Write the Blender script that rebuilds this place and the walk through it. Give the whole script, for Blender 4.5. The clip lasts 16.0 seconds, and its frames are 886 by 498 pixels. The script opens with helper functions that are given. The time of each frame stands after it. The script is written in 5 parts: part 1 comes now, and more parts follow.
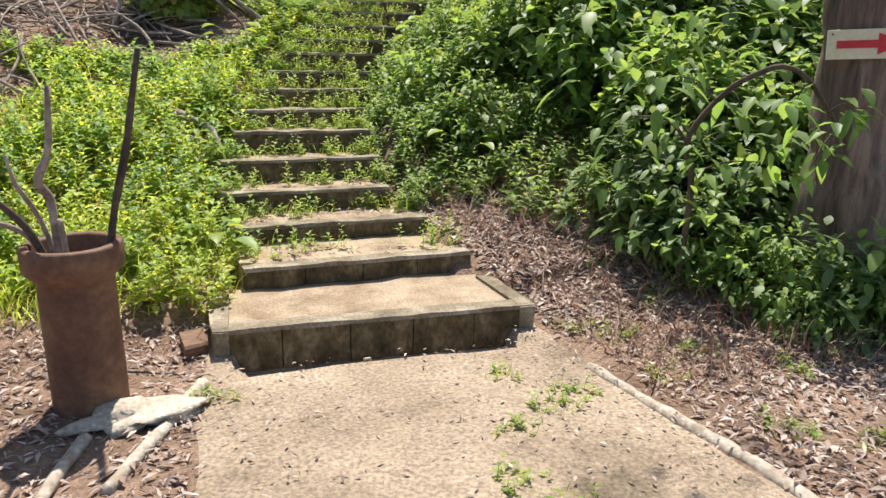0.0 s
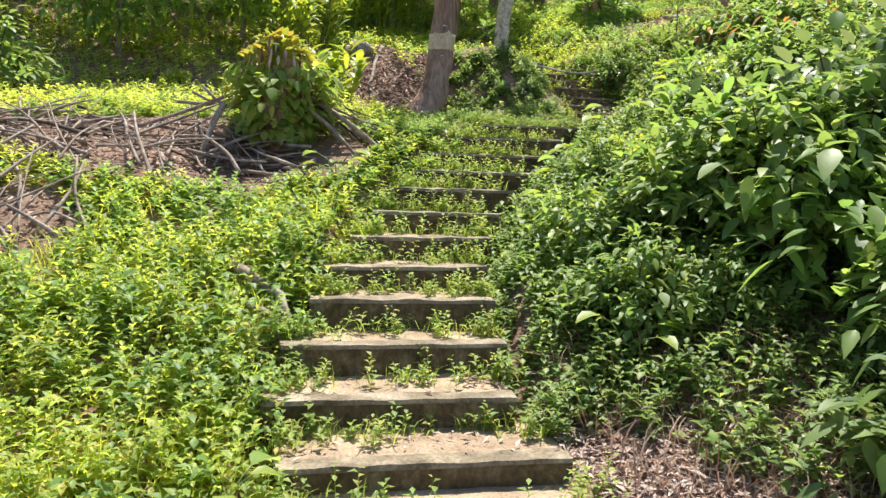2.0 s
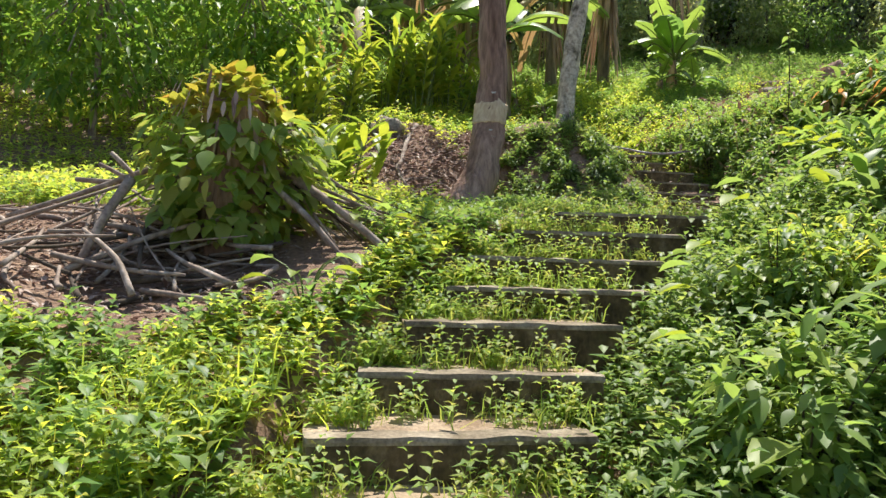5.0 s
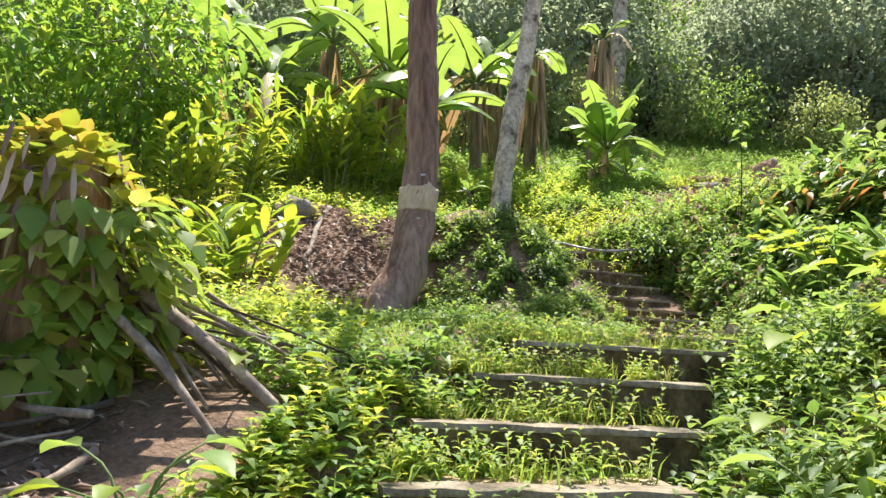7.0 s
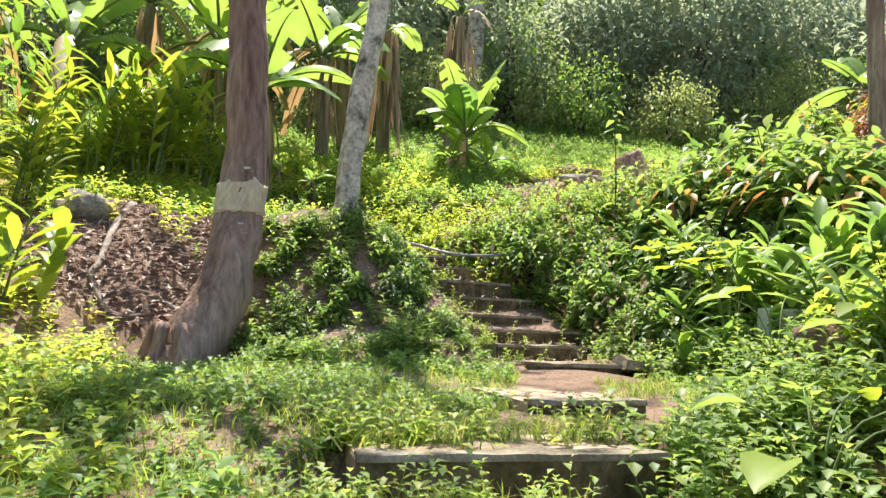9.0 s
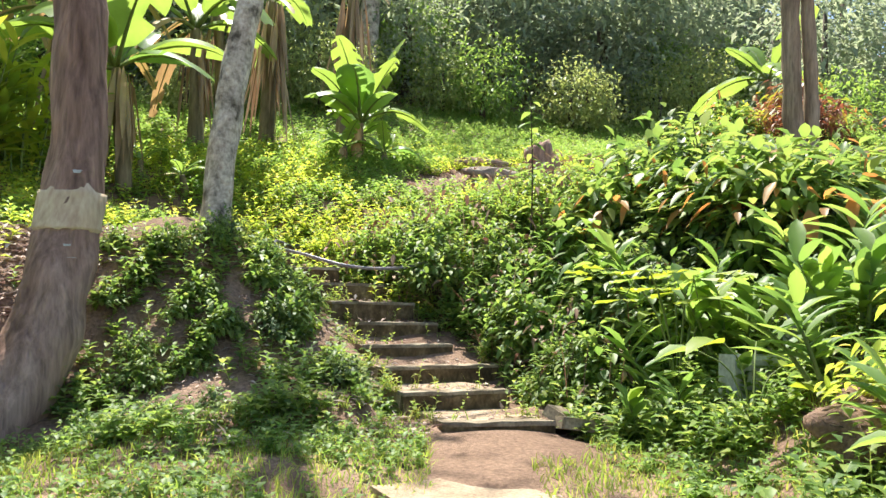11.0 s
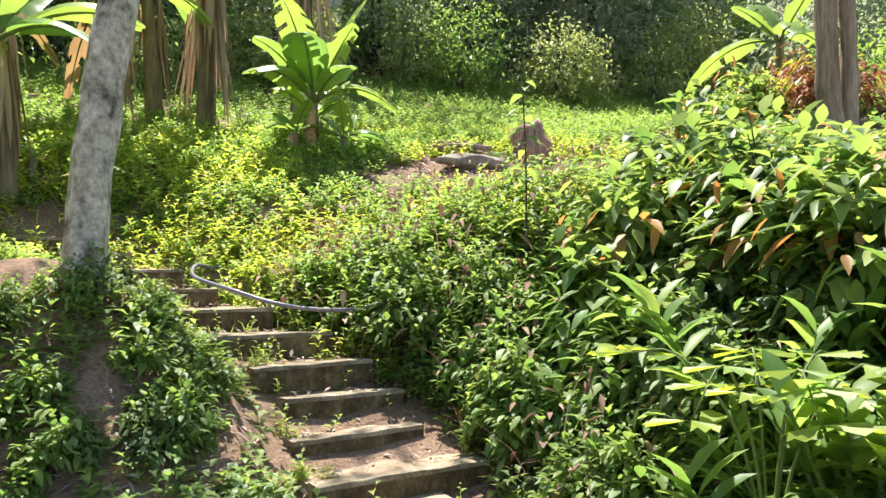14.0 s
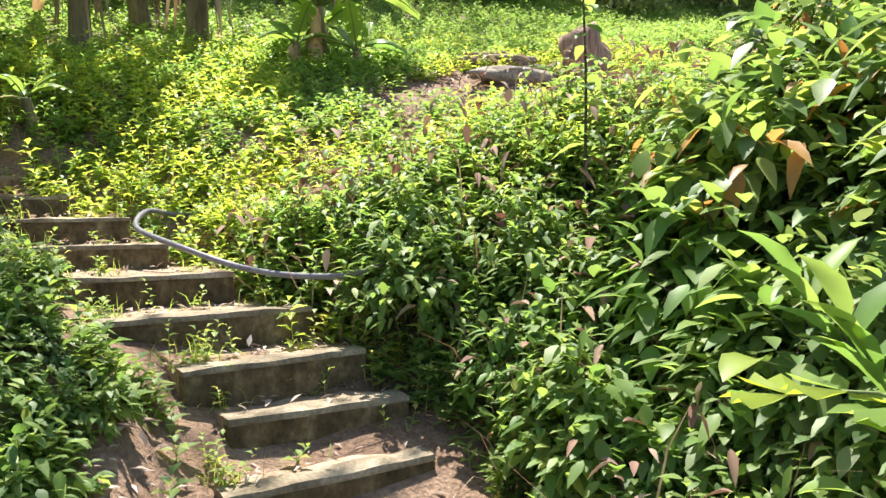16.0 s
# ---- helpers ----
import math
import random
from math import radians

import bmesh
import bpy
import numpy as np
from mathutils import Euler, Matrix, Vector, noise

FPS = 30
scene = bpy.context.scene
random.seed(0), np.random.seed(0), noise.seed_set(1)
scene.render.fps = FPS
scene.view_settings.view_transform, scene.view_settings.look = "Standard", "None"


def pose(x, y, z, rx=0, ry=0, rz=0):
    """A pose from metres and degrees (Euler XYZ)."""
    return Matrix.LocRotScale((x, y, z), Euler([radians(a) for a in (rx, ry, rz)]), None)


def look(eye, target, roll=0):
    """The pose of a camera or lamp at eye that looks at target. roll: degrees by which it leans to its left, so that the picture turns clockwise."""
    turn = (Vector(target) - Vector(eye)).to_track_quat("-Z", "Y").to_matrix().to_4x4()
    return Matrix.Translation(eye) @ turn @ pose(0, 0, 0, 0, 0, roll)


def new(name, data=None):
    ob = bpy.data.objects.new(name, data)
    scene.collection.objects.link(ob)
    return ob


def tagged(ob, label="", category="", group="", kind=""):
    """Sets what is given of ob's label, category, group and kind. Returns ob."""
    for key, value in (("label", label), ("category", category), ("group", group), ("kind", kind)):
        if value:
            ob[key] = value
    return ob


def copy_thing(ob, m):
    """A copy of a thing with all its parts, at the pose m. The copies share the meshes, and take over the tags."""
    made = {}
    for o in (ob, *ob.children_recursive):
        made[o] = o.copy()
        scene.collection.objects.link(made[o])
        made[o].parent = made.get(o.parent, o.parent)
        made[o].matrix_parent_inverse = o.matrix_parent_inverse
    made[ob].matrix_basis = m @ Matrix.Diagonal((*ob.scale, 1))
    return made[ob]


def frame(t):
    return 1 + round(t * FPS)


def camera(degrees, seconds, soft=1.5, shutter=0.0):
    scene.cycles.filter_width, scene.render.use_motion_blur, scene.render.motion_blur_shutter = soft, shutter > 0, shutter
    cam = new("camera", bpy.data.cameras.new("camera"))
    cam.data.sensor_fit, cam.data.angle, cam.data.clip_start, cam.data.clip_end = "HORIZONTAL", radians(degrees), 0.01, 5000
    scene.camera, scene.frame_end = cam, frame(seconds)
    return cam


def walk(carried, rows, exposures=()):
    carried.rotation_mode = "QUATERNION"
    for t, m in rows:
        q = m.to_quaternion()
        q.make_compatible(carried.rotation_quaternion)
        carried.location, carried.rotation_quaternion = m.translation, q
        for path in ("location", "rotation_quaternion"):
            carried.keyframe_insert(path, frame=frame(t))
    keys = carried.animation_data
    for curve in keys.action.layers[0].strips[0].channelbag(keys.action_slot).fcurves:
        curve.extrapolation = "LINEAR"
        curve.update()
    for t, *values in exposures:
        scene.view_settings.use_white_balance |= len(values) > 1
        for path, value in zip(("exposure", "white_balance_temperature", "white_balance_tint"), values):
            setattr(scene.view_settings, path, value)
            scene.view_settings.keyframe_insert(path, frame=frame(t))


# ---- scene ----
cam = camera(58.7, 16.0)
METRES, EYE, TILT, LEAN, TURN = 13.0, 1.62, 0.0, 0.0, -19.7
ROWS = [
    (0.0, 0.0, 0.0, 0.0, 0.31, -14.79, -1.19),
    (0.5, 0.0029, 0.0413, -0.0034, 3.75, -13.17, -2.14),
    (1.0, 0.0062, 0.0852, -0.0051, 7.13, -10.14, -2.69),
    (1.5, 0.004, 0.1231, 0.0095, 9.23, -8.03, -2.5),
    (2.0, -0.0091, 0.155, 0.0108, 10.57, -6.88, -2.24),
    (2.5, -0.0147, 0.1947, 0.0075, 11.87, -6.21, -1.83),
    (3.0, -0.0197, 0.2327, 0.0026, 12.72, -5.47, -1.49),
    (5.5, -0.062, 0.4127, 0.0169, 14.18, 3.06, -1.85),
    (6.0, -0.0748, 0.4424, 0.0215, 9.55, 5.7, -3.24),
    (6.5, -0.0835, 0.4706, 0.0283, 8.22, 5.91, -4.11),
    (7.0, -0.0891, 0.4917, 0.0365, 7.22, 6.3, -3.22),
    (7.5, -0.0965, 0.5162, 0.045, 4.56, 5.72, -2.46),
    (8.0, -0.0915, 0.5456, 0.0507, 1.85, 4.79, -2.05),
    (8.5, -0.09, 0.5731, 0.059, -0.75, 4.45, -1.68),
    (9.0, -0.0903, 0.6004, 0.0701, -3.29, 5.27, -2.11),
    (9.5, -0.0866, 0.6244, 0.0816, -4.87, 6.12, -1.97),
    (10.0, -0.0889, 0.649, 0.0865, -6.97, 6.08, -1.86),
    (12.5, -0.0679, 0.7513, 0.1256, -13.6, 0.97, -0.78),
    (13.0, -0.0659, 0.7775, 0.1294, -12.97, 1.31, -1.17),
    (13.5, -0.0625, 0.8001, 0.1404, -12.59, 1.81, -0.86),
    (14.0, -0.0519, 0.8238, 0.1474, -12.22, 1.44, -0.18),
    (14.5, -0.049, 0.8514, 0.147, -12.82, 1.14, 0.25),
    (15.0, -0.0401, 0.8821, 0.1457, -12.36, 0.4, 0.05),
    (15.5, -0.024, 0.9145, 0.1553, -10.56, -1.42, 0.36),
    (16.0, -0.0181, 0.9451, 0.1539, -9.04, -3.59, 0.33),
]
walk(cam, [(t, pose(0, 0, EYE, TILT, LEAN, TURN) @ pose(METRES * x, METRES * y, METRES * z, 90 + pitch, roll, yaw)) for t, x, y, z, yaw, pitch, roll in ROWS],
     [(0.0, 0.66), (1.0, 0.72), (2.5, 0.98), (5.5, 0.7), (6.5, 1.12), (7.5, 1.1), (9.0, 1.25), (12.5, 1.27), (16.0, 1.38)])

# ---------------------------------------------------------------- light
SUN_AZ, SUN_EL = 16.0, 63.0      # degrees clockwise from +y, above the horizon
world = bpy.data.worlds.new("sky")
scene.world = world
world.use_nodes = True
wn = world.node_tree.nodes
sky = wn.new("ShaderNodeTexSky")
sky.sky_type, sky.sun_disc = "NISHITA", False
sky.sun_elevation, sky.sun_rotation = radians(SUN_EL), radians(SUN_AZ)
wn["Background"].inputs["Strength"].default_value = 0.1
world.node_tree.links.new(sky.outputs["Color"], wn["Background"].inputs["Color"])
sun = new("sun", bpy.data.lights.new("sun", "SUN"))
sun.data.energy, sun.data.angle, sun.data.color = 5.0, radians(0.6), (1.0, 0.95, 0.86)
sun.matrix_world = look((20 * math.sin(radians(SUN_AZ)), 20 * math.cos(radians(SUN_AZ)), 20 * math.tan(radians(SUN_EL))), (0, 0, 0))


# ---------------------------------------------------------------- materials
def material(name):
    m = bpy.data.materials.new(name)
    m.use_nodes = True
    nt = m.node_tree
    return m, nt, nt.nodes["Principled BSDF"]


def noise_ramp(nt, scale, stops, detail=6.0, stretch=(1, 1, 1), coord="Object", rough=0.6):
    tc = nt.nodes.new("ShaderNodeTexCoord")
    mp = nt.nodes.new("ShaderNodeMapping")
    mp.inputs["Scale"].default_value = stretch
    nz = nt.nodes.new("ShaderNodeTexNoise")
    nz.inputs["Scale"].default_value, nz.inputs["Detail"].default_value = scale, detail
    nz.inputs["Roughness"].default_value = rough
    rp = nt.nodes.new("ShaderNodeValToRGB")
    while len(rp.color_ramp.elements) < len(stops):
        rp.color_ramp.elements.new(0.5)
    for e, (p, c) in zip(rp.color_ramp.elements, stops):
        e.position, e.color = p, (*c, 1)
    nt.links.new(tc.outputs[coord], mp.inputs["Vector"])
    nt.links.new(mp.outputs["Vector"], nz.inputs["Vector"])
    nt.links.new(nz.outputs["Fac"], rp.inputs["Fac"])
    return nz, rp


def mix_colors(nt, fac, a, b, mode="MIX"):
    mx = nt.nodes.new("ShaderNodeMix")
    mx.data_type, mx.blend_type = "RGBA", mode
    if isinstance(fac, float):
        mx.inputs[0].default_value = fac
    else:
        nt.links.new(fac, mx.inputs[0])
    nt.links.new(a, mx.inputs[6])
    nt.links.new(b, mx.inputs[7])
    return mx.outputs[2]


def bump(nt, bsdf, height, strength, distance=0.01):
    bp = nt.nodes.new("ShaderNodeBump")
    bp.inputs["Strength"].default_value, bp.inputs["Distance"].default_value = strength, distance
    nt.links.new(height, bp.inputs["Height"])
    nt.links.new(bp.outputs["Normal"], bsdf.inputs["Normal"])


def rough_surface(name, scale, stops, fine_scale, fine_stops, fine=0.5, roughness=0.9, relief=0.6, distance=0.01, stretch=(1, 1, 1), coord="Object"):
    m, nt, b = material(name)
    n1, r1 = noise_ramp(nt, scale, stops, stretch=stretch, coord=coord)
    n2, r2 = noise_ramp(nt, fine_scale, fine_stops, stretch=stretch, coord=coord)
    nt.links.new(mix_colors(nt, fine, r1.outputs["Color"], r2.outputs["Color"], "OVERLAY"), b.inputs["Base Color"])
    b.inputs["Roughness"].default_value = roughness
    b.inputs["Specular IOR Level"].default_value = 0.25
    bump(nt, b, n2.outputs["Fac"], relief, distance)
    return m


GREY = [(0.3, (0.25, 0.25, 0.25)), (0.7, (0.75, 0.75, 0.75))]


def leaf_material(name, colors, translucency=0.4, gloss=0.46):
    """Leaves whose tint differs from leaf to leaf, thin enough to let light through."""
    m, nt, b = material(name)
    geo = nt.nodes.new("ShaderNodeNewGeometry")
    rp = nt.nodes.new("ShaderNodeValToRGB")
    while len(rp.color_ramp.elements) < len(colors):
        rp.color_ramp.elements.new(0.5)
    for i, (e, c) in enumerate(zip(rp.color_ramp.elements, colors)):
        e.position, e.color = i / max(1, len(colors) - 1), (*c, 1)
    nt.links.new(geo.outputs["Random Per Island"], rp.inputs["Fac"])
    nz, r2 = noise_ramp(nt, 3.0, [(0.3, (0.36, 0.36, 0.36)), (0.7, (0.64, 0.64, 0.64))])
    col = mix_colors(nt, 0.6, rp.outputs["Color"], r2.outputs["Color"], "OVERLAY")
    nt.links.new(col, b.inputs["Base Color"])
    b.inputs["Roughness"].default_value = gloss
    b.inputs["Specular IOR Level"].default_value = 0.3
    tr = nt.nodes.new("ShaderNodeBsdfTranslucent")
    warm = nt.nodes.new("ShaderNodeHueSaturation")
    warm.inputs["Hue"].default_value, warm.inputs["Saturation"].default_value, warm.inputs["Value"].default_value = 0.479, 1.12, 1.85
    nt.links.new(col, warm.inputs["Color"])
    nt.links.new(warm.outputs["Color"], tr.inputs["Color"])
    mx = nt.nodes.new("ShaderNodeMixShader")
    mx.inputs[0].default_value = translucency
    nt.links.new(b.outputs[0], mx.inputs[1])
    nt.links.new(tr.outputs[0], mx.inputs[2])
    nt.links.new(mx.outputs[0], nt.nodes["Material Output"].inputs["Surface"])
    return m


WEED = leaf_material("weed leaf", [(0.198, 0.287, 0.060), (0.317, 0.422, 0.092), (0.437, 0.506, 0.100), (0.178, 0.270, 0.060), (0.515, 0.473, 0.121)], 0.55)
HERB = leaf_material("herb leaf", [(0.109, 0.202, 0.055), (0.164, 0.279, 0.074), (0.237, 0.341, 0.093), (0.128, 0.202, 0.06)], 0.5)
SHRUB = leaf_material("shrub leaf", [(0.092, 0.167, 0.052), (0.143, 0.233, 0.062), (0.204, 0.300, 0.083), (0.286, 0.351, 0.104), (0.101, 0.184, 0.055)], 0.46, 0.48)
DARKSHRUB = leaf_material("dark shrub leaf", [(0.071, 0.125, 0.046), (0.101, 0.167, 0.058), (0.153, 0.218, 0.073), (0.183, 0.233, 0.094)], 0.33, 0.48)
YELLOWLEAF = leaf_material("young yellow leaf", [(0.26, 0.33, 0.06), (0.34, 0.36, 0.07), (0.38, 0.31, 0.07), (0.20, 0.30, 0.06), (0.42, 0.30, 0.08)], 0.4)
ORANGELEAF = leaf_material("young orange leaf", [(0.40, 0.22, 0.08), (0.48, 0.29, 0.10), (0.36, 0.18, 0.09)], 0.45)
RUSTLEAF = leaf_material("rusty leaf", [(0.22, 0.11, 0.06), (0.33, 0.16, 0.08), (0.16, 0.08, 0.05), (0.30, 0.24, 0.08)], 0.3)
# Distance haze is mixed into this colour: leaves greyed and lightened.
HAZYLEAF = leaf_material("hazed forest leaf", [(0.169, 0.215, 0.143), (0.253, 0.313, 0.201), (0.337, 0.384, 0.243), (0.211, 0.240, 0.171)], 0.42, 0.7)
FARLIGHT = leaf_material("light hazed forest leaf", [(0.228, 0.291, 0.117), (0.304, 0.373, 0.135), (0.381, 0.404, 0.155)], 0.4, 0.5)
GRASS = leaf_material("grass blade", [(0.148, 0.240, 0.061), (0.207, 0.315, 0.075), (0.282, 0.366, 0.090), (0.356, 0.353, 0.110)], 0.5, 0.5)
CITRUS = leaf_material("lance leaf", [(0.10, 0.20, 0.05), (0.155, 0.28, 0.06), (0.21, 0.34, 0.07), (0.29, 0.37, 0.08)], 0.46, 0.42)
BANANA = leaf_material("banana leaf", [(0.130, 0.245, 0.068), (0.175, 0.290, 0.076), (0.215, 0.320, 0.078)], 0.46, 0.36)
OLDBANANA = leaf_material("yellowing banana leaf", [(0.30, 0.30, 0.07), (0.42, 0.34, 0.12), (0.36, 0.26, 0.13)], 0.3, 0.55)
STRAP = leaf_material("strap leaf", [(0.157, 0.255, 0.051), (0.243, 0.328, 0.058), (0.342, 0.376, 0.072)], 0.45, 0.45)
DRYLEAF = leaf_material("dry leaf", [(0.30, 0.20, 0.155), (0.48, 0.39, 0.33), (0.15, 0.09, 0.07), (0.60, 0.52, 0.45), (0.34, 0.25, 0.205)], 0.12, 0.8)
DRYGRASS = leaf_material("dry stalk", [(0.33, 0.22, 0.15), (0.21, 0.105, 0.075), (0.42, 0.32, 0.23), (0.15, 0.08, 0.06)], 0.12, 0.8)
DEADBANANA = leaf_material("dead banana leaf", [(0.374, 0.286, 0.187), (0.286, 0.198, 0.121), (0.440, 0.341, 0.220)], 0.2, 0.75)

SOIL = rough_surface("soil with litter", 1.3, [(0.3, (0.13, 0.078, 0.053)), (0.55, (0.25, 0.163, 0.112)), (0.75, (0.37, 0.262, 0.185))], 45, GREY, 0.8, 0.95, 1.0, 0.02)
SAND = rough_surface("sandy path", 1.6, [(0.3, (0.14, 0.105, 0.072)), (0.45, (0.28, 0.213, 0.15)), (0.7, (0.40, 0.315, 0.23))], 55, GREY, 0.95, 0.95, 0.8, 0.008)
CONCRETE = rough_surface("weathered concrete", 5, [(0.28, (0.11, 0.085, 0.055)), (0.5, (0.24, 0.195, 0.135)), (0.75, (0.42, 0.36, 0.27))], 60, GREY, 0.7, 0.92, 0.8, 0.006)
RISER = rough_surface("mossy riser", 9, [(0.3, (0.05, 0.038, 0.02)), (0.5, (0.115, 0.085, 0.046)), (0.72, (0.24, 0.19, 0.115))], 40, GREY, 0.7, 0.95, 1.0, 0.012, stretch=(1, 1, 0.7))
TREAD = rough_surface("earth tread", 4, [(0.3, (0.22, 0.15, 0.095)), (0.55, (0.38, 0.29, 0.20)), (0.75, (0.46, 0.37, 0.26))], 70, GREY, 0.7, 0.95, 0.9, 0.008)
BARK = rough_surface("brown bark", 3, [(0.3, (0.14, 0.08, 0.058)), (0.5, (0.32, 0.20, 0.15)), (0.72, (0.47, 0.33, 0.26))], 26, GREY, 0.9, 0.92, 1.0, 0.03, stretch=(1, 1, 0.12))
GREYBARK = rough_surface("grey bark", 7, [(0.34, (0.10, 0.085, 0.06)), (0.44, (0.42, 0.365, 0.29)), (0.66, (0.74, 0.67, 0.55))], 30, GREY, 0.9, 0.9, 0.9, 0.02, stretch=(1, 1, 0.8))
OLDBARK = rough_surface("old furrowed bark", 3, [(0.3, (0.09, 0.062, 0.047)), (0.5, (0.24, 0.175, 0.138)), (0.72, (0.42, 0.33, 0.275))], 26, GREY, 0.9, 0.92, 1.0, 0.05, stretch=(1, 1, 0.1))
TANBARK = rough_surface("tan bark", 3, [(0.3, (0.17, 0.115, 0.075)), (0.5, (0.30, 0.225, 0.155)), (0.72, (0.42, 0.335, 0.245))], 26, GREY, 0.8, 0.92, 0.8, 0.02, stretch=(1, 1, 0.15))
SCAR = rough_surface("bare wood scar", 6, [(0.3, (0.52, 0.38, 0.24)), (0.7, (0.70, 0.56, 0.39))], 30, GREY, 0.5, 0.9, 0.5, 0.01, stretch=(1, 1, 0.3))
LICHEN = rough_surface("pale lichen", 20, [(0.3, (0.5, 0.5, 0.46)), (0.7, (0.68, 0.68, 0.64))], 80, GREY, 0.4, 0.95, 0.6, 0.004)
TWIG = rough_surface("dead twig", 9, [(0.3, (0.16, 0.11, 0.085)), (0.55, (0.33, 0.265, 0.215)), (0.75, (0.52, 0.45, 0.39))], 40, GREY, 0.6, 0.9, 0.6, 0.006)
PALEWOOD = rough_surface("bleached wood", 9, [(0.3, (0.30, 0.24, 0.18)), (0.55, (0.48, 0.41, 0.33)), (0.75, (0.62, 0.55, 0.47))], 40, GREY, 0.6, 0.9, 0.6, 0.006)
DARKSTICK = rough_surface("dark stick", 9, [(0.3, (0.05, 0.04, 0.03)), (0.7, (0.13, 0.10, 0.075))], 60, GREY, 0.6, 0.9, 0.6, 0.006)
GREENSTEM = rough_surface("green stem", 8, [(0.3, (0.10, 0.15, 0.045)), (0.7, (0.20, 0.24, 0.08))], 30, GREY, 0.4, 0.6, 0.3, 0.004)
CLAY = rough_surface("fired clay pipe", 5, [(0.28, (0.09, 0.043, 0.03)), (0.5, (0.15, 0.078, 0.05)), (0.75, (0.23, 0.14, 0.075))], 30, GREY, 0.45, 0.6, 0.35, 0.006)
ROCK = rough_surface("rough stone", 6, [(0.3, (0.17, 0.14, 0.11)), (0.7, (0.38, 0.33, 0.27))], 35, GREY, 0.7, 0.95, 1.0, 0.02)
PALEBLOCK = rough_surface("pale block", 6, [(0.3, (0.40, 0.41, 0.38)), (0.7, (0.62, 0.63, 0.58))], 50, GREY, 0.5, 0.9, 0.5, 0.006)
STEMBARK = rough_surface("banana stem", 4, [(0.3, (0.10, 0.09, 0.05)), (0.55, (0.22, 0.17, 0.10)), (0.75, (0.33, 0.25, 0.15))], 20, GREY, 0.8, 0.75, 0.6, 0.01, stretch=(1, 1, 0.2))
SHEATH = rough_surface("dry sheath", 4, [(0.3, (0.36, 0.20, 0.09)), (0.7, (0.55, 0.38, 0.20))], 25, GREY, 0.6, 0.8, 0.5, 0.01, stretch=(1, 1, 0.2))
MORTAR = rough_surface("spilled mortar", 6, [(0.3, (0.40, 0.33, 0.25)), (0.7, (0.62, 0.54, 0.44))], 40, GREY, 0.7, 0.95, 1.0, 0.01)
CREAM = rough_surface("cream painted board", 5, [(0.3, (0.62, 0.58, 0.40)), (0.7, (0.74, 0.70, 0.52))], 40, GREY, 0.2, 0.6, 0.2, 0.002)
RED = rough_surface("red paint", 8, [(0.3, (0.48, 0.03, 0.045)), (0.7, (0.62, 0.06, 0.07))], 60, GREY, 0.25, 0.55, 0.2, 0.002)
HOSE = rough_surface("grey plastic hose", 8, [(0.3, (0.15, 0.14, 0.17)), (0.7, (0.24, 0.225, 0.26))], 60, GREY, 0.3, 0.35, 0.15, 0.001)


# ---------------------------------------------------------------- geometry helpers
def mesh_object(name, verts, faces, mat, parent=None, label="", smooth=True):
    me = bpy.data.meshes.new(name)
    me.from_pydata([tuple(v) for v in verts], [], [tuple(f) for f in faces])
    me.materials.append(mat)
    if smooth:
        me.shade_smooth()
    ob = new(name, me)
    ob.parent = parent
    return tagged(ob, label)


def tris_object(name, verts, tris, mat, parent=None, label=""):
    """One mesh from numpy arrays of vertices and triangles."""
    me = bpy.data.meshes.new(name)
    n = len(tris)
    me.vertices.add(len(verts))
    me.vertices.foreach_set("co", np.asarray(verts, np.float32).ravel())
    me.loops.add(3 * n)
    me.loops.foreach_set("vertex_index", np.asarray(tris, np.int32).ravel())
    me.polygons.add(n)
    me.polygons.foreach_set("loop_start", np.arange(0, 3 * n, 3, dtype=np.int32))
    me.update(calc_edges=True)
    me.materials.append(mat)
    ob = new(name, me)
    ob.parent = parent
    return tagged(ob, label)


def thing(name, m, label, category, group=""):
    ob = new(name)
    ob.matrix_basis = m
    return tagged(ob, label, category, group)


def tube(points, radii, sides=8, wobble=0.0, freq=3.0, cap=True):
    """Vertices and faces of a round bar along points, with uneven girth."""
    pts = [Vector(p) for p in points]
    verts, faces = [], []
    side = None
    for i, p in enumerate(pts):
        d = (pts[min(i + 1, len(pts) - 1)] - pts[max(i - 1, 0)]).normalized()
        if side is None:
            side = d.orthogonal().normalized()
        side = (side - d * side.dot(d)).normalized()
        up = d.cross(side)
        for k in range(sides):
            a = 2 * math.pi * k / sides
            q = side * math.cos(a) + up * math.sin(a)
            r = radii[i]
            if wobble:
                r *= 1 + wobble * noise.noise(p * freq + q * 1.7)
            verts.append(p + q * r)
        if i:
            for k in range(sides):
                a, b = (i - 1) * sides + k, (i - 1) * sides + (k + 1) % sides
                faces.append((a, b, b + sides, a + sides))
    if cap:
        faces.append(tuple(range(sides))[::-1])
        faces.append(tuple(range(len(verts) - sides, len(verts))))
    return verts, faces


def join(*chunks):
    verts, faces = [], []
    for v, f in chunks:
        n = len(verts)
        verts += list(v)
        faces += [tuple(i + n for i in q) for q in f]
    return verts, faces


def spline(points, n):
    """Smooth points along a few control points."""
    pts = [Vector(p) for p in points]
    pts = [2 * pts[0] - pts[1]] + pts + [2 * pts[-1] - pts[-2]]
    out = []
    for k in range(n + 1):
        s = k / n * (len(pts) - 3)
        i = min(int(s), len(pts) - 4)
        t = s - i
        a, b, c, d = pts[i:i + 4]
        out.append(0.5 * (2 * b + (c - a) * t + (2 * a - 5 * b + 4 * c - d) * t * t + (3 * b - a - 3 * c + d) * t ** 3))
    return out


